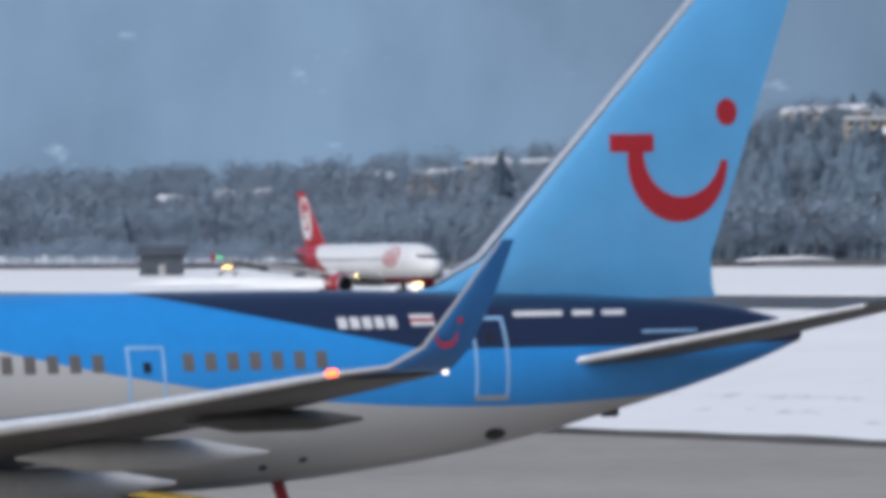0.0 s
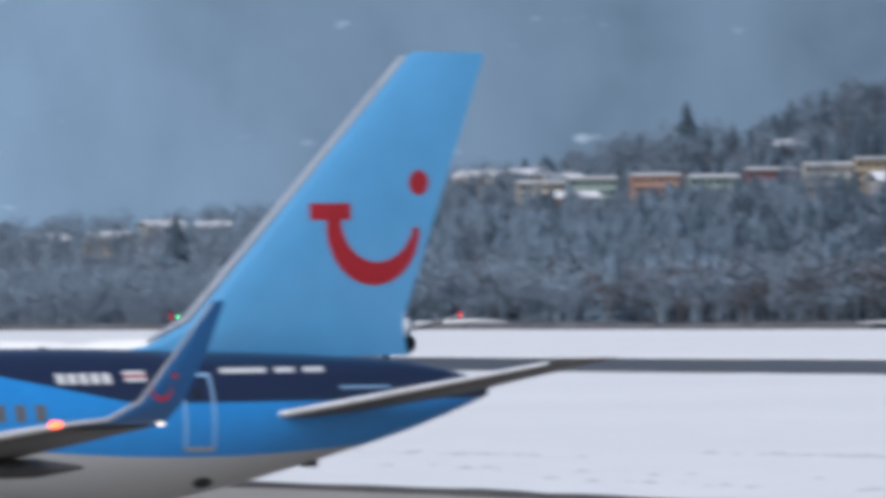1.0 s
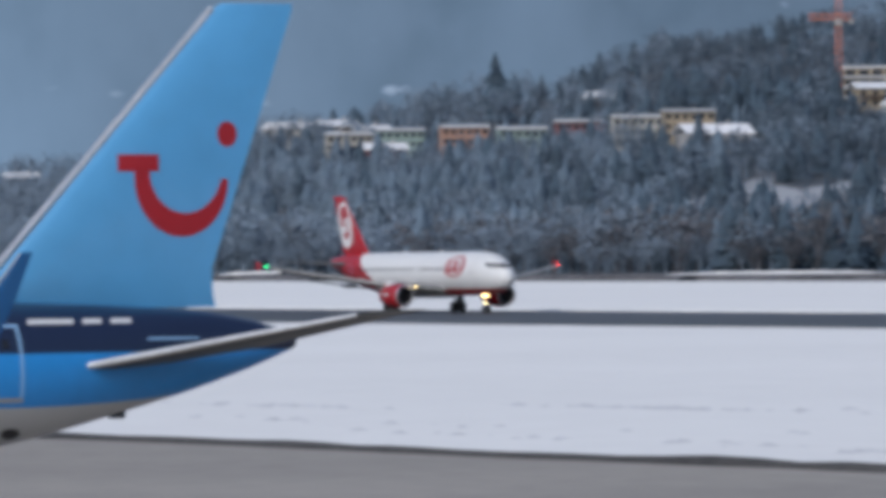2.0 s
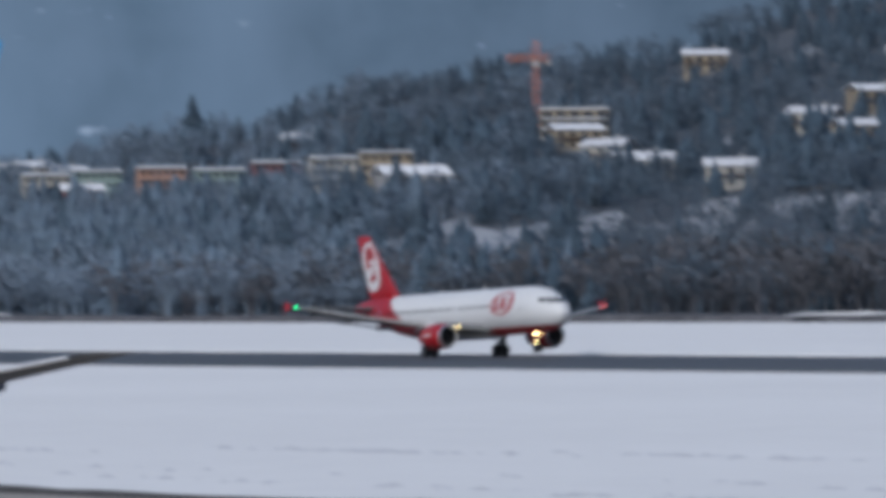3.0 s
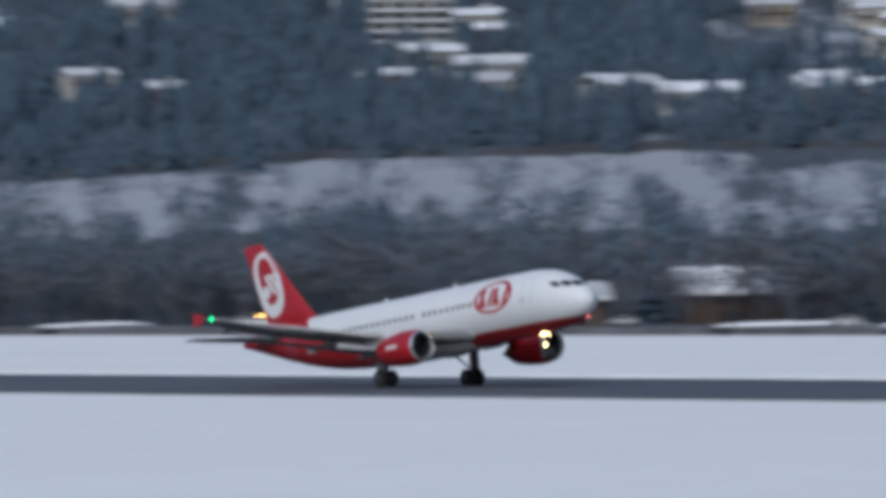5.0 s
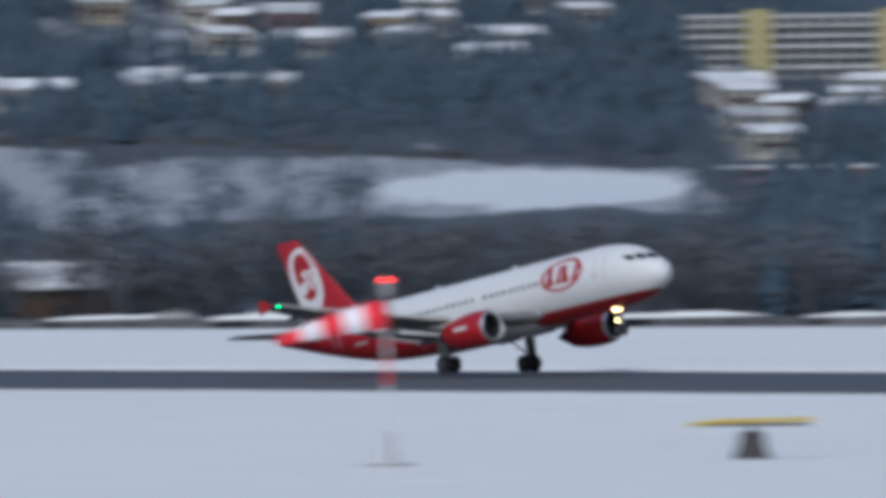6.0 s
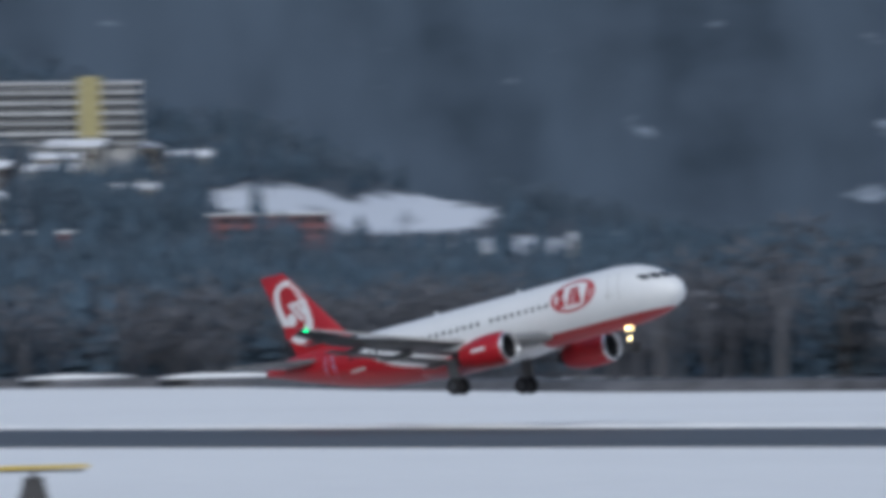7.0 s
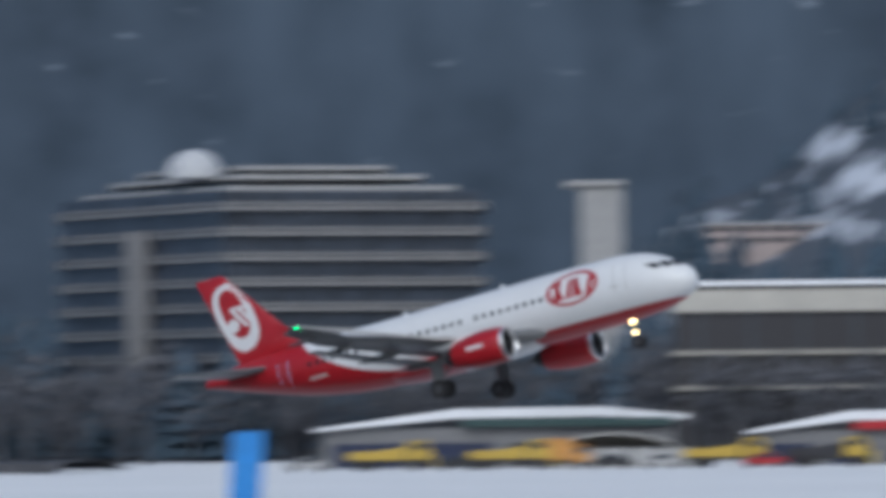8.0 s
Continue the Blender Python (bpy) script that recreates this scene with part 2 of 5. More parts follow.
FIN_FOIL = [(0, 0), (0.02, 0.2), (0.08, 0.38), (0.25, 0.5), (0.5, 0.42), (0.8, 0.18), (1, 0.02), (1, -0.02), (0.8, -0.18), (0.5, -0.42), (0.25, -0.5), (0.08, -0.38), (0.02, -0.2)]


def fin_half(sections):
    """The half thickness of a fin at (x, z)."""

    def half(x, z):
        for a, b in zip(sections, sections[1:]):
            if z <= b[2] or b is sections[-1]:
                u = max(0.0, min(1.0, (z - a[2]) / (b[2] - a[2])))
                lead, chord, th = (a[i] + (b[i] - a[i]) * u for i in (0, 3, 4))
                q = max(0.0, min(1.0, (lead - x) / chord))
                for (q0, w0), (q1, w1) in zip(FIN_FOIL[:7], FIN_FOIL[1:7]):
                    if q <= q1:
                        return th * (w0 + (w1 - w0) * (q - q0) / (q1 - q0))
        return 0.0

    return half


def foil_skin(sections, up="z"):
    """A wing or fin over sections (leading x, y, z, chord, thickness); chords run towards -x."""
    rings = []
    for x, y, z, c, th, *rise in sections:
        lift = rise[0] if rise else 0.0
        rings.append([(x - c * u, y, z + th * w + lift * u) for u, w in FOIL] if up == "z" else [(x - c * u, y + th * w, z) for u, w in FIN_FOIL])
    return loft(rings)


def plate(outline, y0, y1):
    """A flat piece from an (x, z) outline between two y."""
    bm = bmesh.new()
    a = [bm.verts.new((x, y0, z)) for x, z in outline]
    b = [bm.verts.new((x, y1, z)) for x, z in outline]
    k = len(a)
    bm.faces.new(a)
    bm.faces.new(b[::-1])
    for i in range(k):
        bm.faces.new((a[i], b[i], b[(i + 1) % k], a[(i + 1) % k]))
    bmesh.ops.recalc_face_normals(bm, faces=bm.faces)
    return bm


def ribbon(points, surface, side, lift=0.012):
    """A strip of paint on a hull: pairs of (x, z) edges, laid on the surface half width(x, z)."""
    bm = bmesh.new()
    rows = [[bm.verts.new((x, side * (surface(x, z) + lift), z)) for x, z in pair] for pair in points]
    for a, b in zip(rows, rows[1:]):
        for i in range(len(a) - 1):
            bm.faces.new((a[i], a[i + 1], b[i + 1], b[i]))
    bmesh.ops.recalc_face_normals(bm, faces=bm.faces)
    bmesh.ops.solidify(bm, geom=bm.faces[:], thickness=0.008)
    return bm


def patch(x0, x1, z0, z1, surface, side, n=4, slant=0.0, lift=0.012):
    """A rectangle of paint on a hull."""
    cols = [x0 + (x1 - x0) * i / n for i in range(n + 1)]
    zs = [z0 + (z1 - z0) * i / n for i in range(n + 1)]
    return ribbon([[(x + slant * (z - z0), z) for z in zs] for x in cols], surface, side, lift)


def oval(cx, cz, a, b, tilt, surface, side, inner=0.0, n=36, lift=0.012, power=1.0, keep=None):
    """A disc or ring of paint on a hull; a power under 1 squares it, keep holds it within the surface."""
    c, s = math.cos(tilt), math.sin(tilt)
    rows = []
    for i in range(n + 1):
        u = 6.28318 * i / n
        row = []
        for f in [inner + (1 - inner) * j / 4 for j in range(5)]:
            f = max(f, 0.001)
            p, q = (r * f * math.copysign(abs(w) ** power, w) for r, w in ((a, math.cos(u)), (b, math.sin(u))))
            x, z = cx + p * c - q * s, cz + p * s + q * c
            row.append((keep(x, z) if keep else x, z))
        rows.append(row)
    return ribbon(rows, surface, side, lift)


# ---- the ground: one sheet from the apron to the hillside and up the mountain ----
def between(table, a):
    for (a0, v0), (a1, v1) in zip(table, table[1:]):
        if a <= a1:
            u = max(0.0, min(1.0, (a - a0) / (a1 - a0)))
            u = u * u * (3 - 2 * u)
            return v0 + (v1 - v0) * u
    return table[-1][1]


# bearing in degrees, elevation of the near hill's crest in degrees
CREST = [(-76, 0.3), (-68, 0.3), (-66, 0.35), (-64.5, 0.45), (-63, 0.5), (-61.5, 0.85), (-60, 1.1), (-58.6, 1.5), (-57, 1.65), (-55, 2.15), (-52, 2.6), (-48, 2.7), (-44, 2.45),
         (-42, 2.1), (-40, 1.6), (-38, 1.0), (-36, 0.6), (-33, 0.5), (-30, 0.6), (-28.6, 1.6), (-27, 2.6), (-20, 3.4)]
FIELD_END = 690.0
CREST_R, MOUNT_R = 2500.0, 4700.0


def height(x, y):
    """The ground's height."""
    r, a = math.hypot(x, y), math.degrees(math.atan2(x, y))
    if y < FIELD_END and a < -20 and a > -76 or r < 300:
        return 0.0
    if a < -76 or a > -20:
        a = max(-76, min(-20, a))
    r0 = min(FIELD_END / max(math.cos(radians(a)), 0.2), 1950.0)
    if r < r0:
        return 0.0
    top = CREST_R * math.tan(radians(between(CREST, a))) + EYE_Z
    if r < CREST_R:
        s = (r - r0) / (CREST_R - r0)
        z = top * (s ** 1.7)
        return z + 5 * s * (1 - s) * 4 * noise.noise((x * 0.008, y * 0.008, 3.1))
    s = (r - CREST_R) / (MOUNT_R - CREST_R)
    dip = top * (1 - min(s * 2.2, 1))
    ridge = 900 * max(s - 0.25, 0) ** 1.2 * (1 + 0.25 * noise.noise((x * 0.0011, y * 0.0011, 0.5)))
    return dip + ridge + 25 * s * noise.noise((x * 0.004, y * 0.004, 7.7))


MEADOW_TOP = [(-60, 0.2), (-58, 0.45), (-56, 0.63), (-54, 0.78), (-50, 0.98), (-47, 1.03), (-44, 0.88), (-42.6, 0.8), (-42, 0.3)]
MEADOW_LOW = [(-60, 0.2), (-58, 0.3), (-54, 0.45), (-48, 0.46), (-44, 0.5), (-42.6, 0.54), (-42, 0.3)]
# open snow on the hill: bearing, elevation, half width, half height, cover
OPEN_SNOW = [(-43.8, 0.66, 1.3, 0.13, 1.0), (-39.6, 1.04, 0.5, 0.12, 0.88), (-38.5, 0.92, 0.7, 0.16, 0.92), (-37.6, 0.66, 0.5, 0.07, 0.8), (-28.05, 2.24, 0.17, 0.11, 1.0), (-27.75, 2.02, 0.2, 0.13, 1.0), (-27.4, 1.74, 0.24, 0.14, 1.0),
             (-67.6, -0.19, 1.9, 0.075, 1.0), (-61.7, 0.22, 0.35, 0.07, 0.7), (-64.6, 0.38, 0.5, 0.06, 0.6), (-54.1, 1.5, 0.5, 0.2, 0.45), (-46.5, 1.9, 1.2, 0.25, 0.4), (-42.0, 1.1, 0.5, 0.2, 0.5), (-28.3, 2.45, 0.3, 0.3, 0.5), (-28.5, 1.5, 0.22, 0.07, 0.6), (-28.25, 1.75, 0.2, 0.08, 0.6), (-27.7, 1.36, 0.5, 0.07, 0.85)]


def cover_at(a, el):
    """How much of the slope is open snow at a bearing and elevation, from 0 to 1."""
    c = 0.05 if a < -30 else 0.22
    if MEADOW_LOW[0][0] < a < -42 and between(MEADOW_LOW, a) - 0.04 < el < between(MEADOW_TOP, a):
        c = 0.66
    for ba, be, wa, we, k in OPEN_SNOW:
        d = ((a - ba) / wa) ** 2 + ((el - be) / we) ** 2
        if d < 1.3:
            c = max(c, k * min(1, (1.3 - d) * 3))
    return c


def snow_cover(x, y, z):
    r, a = math.hypot(x, y), math.degrees(math.atan2(x, y))
    if z < 0.02:
        return 1.0
    return cover_at(a, math.degrees(math.atan2(z - EYE_Z, r))) if r < CREST_R + 30 else 0.12


def ground_mesh(far=False):
    verts, faces = [], []
    azs = [-180 + 8 * i for i in range(13)] + [-76 + 0.2 * i for i in range(281)] + [-19 + 7.1 * i for i in range(29)]
    azs = sorted(set(round(a, 3) for a in azs if a < 179.9))
    rs = [80 + 30 * i for i in range(22)] + [760 + 30 * i for i in range(60)] + [2600, 2700]
    if far:
        rs = [2640 + 40 * i for i in range(12)] + [3120 + 60 * i for i in range(27)]
    for r in rs:
        for a in azs:
            x, y = r * math.sin(radians(a)), r * math.cos(radians(a))
            verts.append((x, y, height(x, y)))
    k = len(azs)
    for i in range(len(rs) - 1):
        for j in range(k):
            q = (j + 1) % k
            faces.append((i * k + j, i * k + q, (i + 1) * k + q, (i + 1) * k + j))
    if not far:
        verts.append((0, 0, 0))
        faces += [(j, len(verts) - 1, (j + 1) % k) for j in range(k)]
    me = bpy.data.meshes.new("mountain" if far else "ground")
    me.from_pydata(verts, [], faces)
    me.shade_smooth()
    bm = bmesh.new()
    bm.from_mesh(me)
    bmesh.ops.recalc_face_normals(bm, faces=bm.faces)
    if sum(f.normal.z for f in bm.faces) < 0:
        bmesh.ops.reverse_faces(bm, faces=bm.faces)
    bm.to_mesh(me)
    bm.free()
    if far:
        return me
    at = me.attributes.new("snow_cover", "FLOAT", "POINT")
    at.data.foreach_set("value", [snow_cover(*v.co) for v in me.vertices])
    return me


def ground_material():
    """Snow on the flat, patchy snow and dark wood on the hill, hazy forest on the far mountain."""
    m = mat("snowy_ground", (0.81, 0.805, 0.785), 0.85, spread=0.04, scale=0.02, fine=0.3, bump=0.12)
    g = Graph(m)
    b = g.n["Principled BSDF"]
    base = b.inputs["Base Color"].links[0].from_socket

    # places on the slopes by bearing and height, so that patches keep their shape on the steep ground
    slope = g.pair_up(g.op("MULTIPLY", g.op("ARCTAN2", g.x, g.y), 1900.0), g.op("MULTIPLY", g.z, 1.1))

    def cloud(scale, detail, lo, hi, stretch=(1, 1, 1)):
        mp, tx, rg = g.n.new("ShaderNodeMapping"), g.n.new("ShaderNodeTexNoise"), g.n.new("ShaderNodeMapRange")
        mp.inputs["Scale"].default_value = stretch
        tx.inputs["Scale"].default_value, tx.inputs["Detail"].default_value = scale, detail
        rg.inputs["From Min"].default_value, rg.inputs["From Max"].default_value = lo, hi
        g.l.new(slope, mp.inputs[0])
        g.l.new(mp.outputs[0], tx.inputs["Vector"])
        g.l.new(tx.outputs["Fac"], rg.inputs["Value"])
        return rg.outputs[0]

    wood = g.mix(cloud(0.01, 5, 0.35, 0.65), (0.046, 0.056, 0.068), (0.086, 0.096, 0.11))
    att = g.n.new("ShaderNodeAttribute")
    att.attribute_name = "snow_cover"
    patchy = g.op("ADD", cloud(0.045, 7, 0.30, 0.70, (1, 1.4, 1)), att.outputs["Fac"])
    sharp = g.n.new("ShaderNodeMapRange")
    sharp.inputs["From Min"].default_value, sharp.inputs["From Max"].default_value = 0.86, 1.06
    g.l.new(patchy, sharp.inputs["Value"])
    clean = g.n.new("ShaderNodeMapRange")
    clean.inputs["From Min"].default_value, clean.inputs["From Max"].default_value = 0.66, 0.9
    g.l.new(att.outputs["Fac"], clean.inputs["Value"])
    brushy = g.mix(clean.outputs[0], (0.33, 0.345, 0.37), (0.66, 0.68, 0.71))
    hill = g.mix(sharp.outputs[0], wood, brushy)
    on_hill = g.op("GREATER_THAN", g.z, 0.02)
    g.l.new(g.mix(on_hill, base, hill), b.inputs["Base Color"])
    return m


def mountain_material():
    """Distant forest, its mist put into colour and glow: mottled woods, gullies running down the slope, pale clearings.
    """
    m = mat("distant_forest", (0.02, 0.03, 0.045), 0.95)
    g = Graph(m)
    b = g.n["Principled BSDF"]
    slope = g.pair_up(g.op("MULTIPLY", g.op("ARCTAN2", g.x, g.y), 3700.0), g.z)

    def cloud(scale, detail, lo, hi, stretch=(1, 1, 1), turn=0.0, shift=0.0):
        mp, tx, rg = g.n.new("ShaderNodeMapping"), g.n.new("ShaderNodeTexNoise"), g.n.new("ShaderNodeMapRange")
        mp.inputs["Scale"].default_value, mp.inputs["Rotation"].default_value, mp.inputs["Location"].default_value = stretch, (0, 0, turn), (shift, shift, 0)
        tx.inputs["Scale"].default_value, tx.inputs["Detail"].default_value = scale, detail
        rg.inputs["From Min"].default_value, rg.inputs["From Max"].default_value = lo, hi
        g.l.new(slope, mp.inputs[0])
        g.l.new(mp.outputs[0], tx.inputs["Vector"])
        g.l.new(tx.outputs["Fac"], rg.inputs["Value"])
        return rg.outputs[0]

    # part of the mist is tinted into these bluish base colours
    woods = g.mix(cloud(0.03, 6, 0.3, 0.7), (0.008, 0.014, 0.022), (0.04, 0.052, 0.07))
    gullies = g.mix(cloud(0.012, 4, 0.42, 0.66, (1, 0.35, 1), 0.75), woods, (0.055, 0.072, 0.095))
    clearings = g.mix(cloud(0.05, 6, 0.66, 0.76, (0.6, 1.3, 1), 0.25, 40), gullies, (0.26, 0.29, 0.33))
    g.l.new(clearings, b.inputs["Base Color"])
    # blue glow of the slope itself stands in for lit mist, stronger towards the west
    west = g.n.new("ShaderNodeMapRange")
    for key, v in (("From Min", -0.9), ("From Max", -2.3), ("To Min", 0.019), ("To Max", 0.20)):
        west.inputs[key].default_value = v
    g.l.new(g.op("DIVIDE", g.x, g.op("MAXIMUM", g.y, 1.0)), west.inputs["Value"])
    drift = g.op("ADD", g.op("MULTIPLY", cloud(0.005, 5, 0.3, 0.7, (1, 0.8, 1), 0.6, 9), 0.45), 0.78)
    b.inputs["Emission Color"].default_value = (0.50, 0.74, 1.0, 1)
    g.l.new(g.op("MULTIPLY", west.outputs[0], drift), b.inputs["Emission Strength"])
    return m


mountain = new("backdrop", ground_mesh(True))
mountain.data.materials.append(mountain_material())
tagged(mountain, "distant forested mountain side with winter mist painted on as a blue glow", "mountain", kind="structure")

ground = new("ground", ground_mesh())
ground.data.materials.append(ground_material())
tagged(ground, "snow-covered airfield and wooded valley side", "ground", kind="structure")


def strip(name, x0, x1, y0, y1, z, material, label, ragged=0.0, step=8.0):
    """A long band on the field with slightly uneven edges."""
    bm = bmesh.new()
    n = int((x1 - x0) / step)
    rows = []
    for i in range(n + 1):
        x = x0 + (x1 - x0) * i / n
        a, b = noise.noise((x * 0.03, y0, 1.0)), noise.noise((x * 0.03, y1, 2.0))
        rows.append([bm.verts.new((x, y, z)) for y in (y0 + ragged * a, (y0 + y1) / 2, y1 + ragged * b)])
    for p, q in zip(rows, rows[1:]):
        for i in range(2):
            bm.faces.new((p[i], q[i], q[i + 1], p[i + 1]))
    bmesh.ops.recalc_face_normals(bm, faces=bm.faces)
    ob = part(name, bm, material)
    return tagged(ob, label, name, kind="structure")


strip("runway", -1500, 500, 305, 368, 0.008, M_ASPHALT, "dark wet asphalt runway cleared between snow fields", 1.5)
strip("runway_verge", -1500, 500, 300.6, 304.4, 0.006, mat("earth_verge", (0.20, 0.17, 0.14), 0.9, spread=0.3, scale=0.05, fine=0.5), "narrow brown verge beside the runway", 1.0)
strip("apron", -420, 260, -60, 108.3, 0.012, M_APRON, "grey concrete apron, swept clear of snow", 1.2, 4)


def snow_ridge(name, y, x0, x1, w, h, material, label, seed):
    """A low ploughed bank along an edge."""
    bm = bmesh.new()
    rows = []
    n = int((x1 - x0) / 2.5)
    for i in range(n + 1):
        x = x0 + (x1 - x0) * i / n
        k = 0.55 + 0.8 * abs(noise.noise((x * 0.11, seed, 0)))
        off = 0.8 * noise.noise((x * 0.05, seed, 5))
        rows.append([bm.verts.new((x, y + off + w * u * k, max(h * k * v, 0.0))) for u, v in ((-0.5, -0.1), (-0.3, 0.6), (0, 1), (0.35, 0.5), (0.5, -0.1))])
    for p, q in zip(rows, rows[1:]):
        for i in range(4):
            bm.faces.new((p[i], q[i], q[i + 1], p[i + 1]))
    bmesh.ops.recalc_face_normals(bm, faces=bm.faces)
    return tagged(part(name, bm, material), label, "snow bank", kind="structure")


snow_ridge("apron_snow_bank", 109.0, -400, 200, 2.4, 0.34, M_EDGE, "low bank of dirty ploughed snow along the apron", 1)
snow_ridge("runway_snow_bank", 299.5, -1400, 300, 3.0, 0.06, M_SNOW, "low ploughed snow bank beside the runway", 2)
snow_ridge("runway_snow_bank_far", 369, -1400, 300, 3.0, 0.35, M_SNOW, "low ploughed snow bank along the runway's far edge", 3)


# ---- red and white airliner that takes off ----
A_ST = [(17.7, 0.03, 3.38, 3.48), (17.55, 0.42, 2.98, 3.85), (17.0, 0.85, 2.55, 4.35), (16.0, 1.3, 2.15, 4.98), (14.6, 1.68, 1.9, 5.55), (12.8, 1.9, 1.78, 5.85), (10.5, 1.975, 1.74, 5.9),
        (4, 1.975, 1.74, 5.9), (-2, 1.975, 1.74, 5.9), (-6, 1.975, 1.76, 5.9), (-9, 1.9, 2.05, 5.9), (-12, 1.68, 2.6, 5.88), (-15, 1.25, 3.4, 5.8), (-17.5, 0.78, 4.15, 5.62), (-19.3, 0.36, 4.7, 5.35), (-19.9, 0.16, 4.85, 5.2)]


A_ST = [(x, w, lo, 3.4 + (hi - 3.4) * 1.07) for x, w, lo, hi in A_ST]  # a slightly taller crown


def surface_of(stations):
    st = sorted(stations)

    def half(x, z):
        for a, b in zip(st, st[1:]):
            if x <= b[0]:
                u = (x - a[0]) / (b[0] - a[0])
                w, lo, hi = (a[i] + (b[i] - a[i]) * u for i in (1, 2, 3))
                s = (z - (lo + hi) / 2) / max((hi - lo) / 2, 0.01)
                return w * math.sqrt(max(1 - s * s, 0.0))
        return 0.0

    return half


def wheel(parent, x, y, z, r, w):
    tyre = part("wheel", turned([(-w / 2, r * 0.6), (-w / 2, r * 0.88), (-w * 0.3, r), (w * 0.3, r), (w / 2, r * 0.88), (w / 2, r * 0.6)], 20, "Y"), M_TYRE, parent, "black rubber tyre")
    tyre.location = (x, y, z)
    hub = part("rim", turned([(-w * 0.56, r * 0.2), (-w * 0.53, r * 0.5), (w * 0.53, r * 0.5), (w * 0.56, r * 0.2)], 14, "Y"), M_RIM, tyre, "dark metal rim")
    return hub


def nose_pane(y0, y1, z0, z1, surface, side):
    """A pane that wraps round the nose between two distances from the centre line."""
    bm = bmesh.new()
    rows = []
    for i in range(5):
        y, row = y0 + (y1 - y0) * i / 4, []
        for k in range(4):
            z = z0 + (z1 - z0) * k / 3
            lo, hi = 13.0, 17.6
            for _ in range(24):
                mid = (lo + hi) / 2
                lo, hi = (mid, hi) if surface(mid, z) > y else (lo, mid)
            row.append(bm.verts.new((lo + 0.02, side * (y + 0.012), z + 0.012)))
        rows.append(row)
    for a, b in zip(rows, rows[1:]):
        for k in range(3):
            bm.faces.new((a[k], a[k + 1], b[k + 1], b[k]))
    bmesh.ops.recalc_face_normals(bm, faces=bm.faces)
    return bm


A_FIN = [(-9.6, 0, 5.75, 7.2, 0.1), (-11.6, 0, 6.05, 5.5, 0.42), (-12.6, 0, 7.0, 4.85, 0.38), (-17.0, 0, 11.75, 2.2, 0.2), (-17.25, 0, 11.9, 1.9, 0.06)]


MAIN_LEGS = []


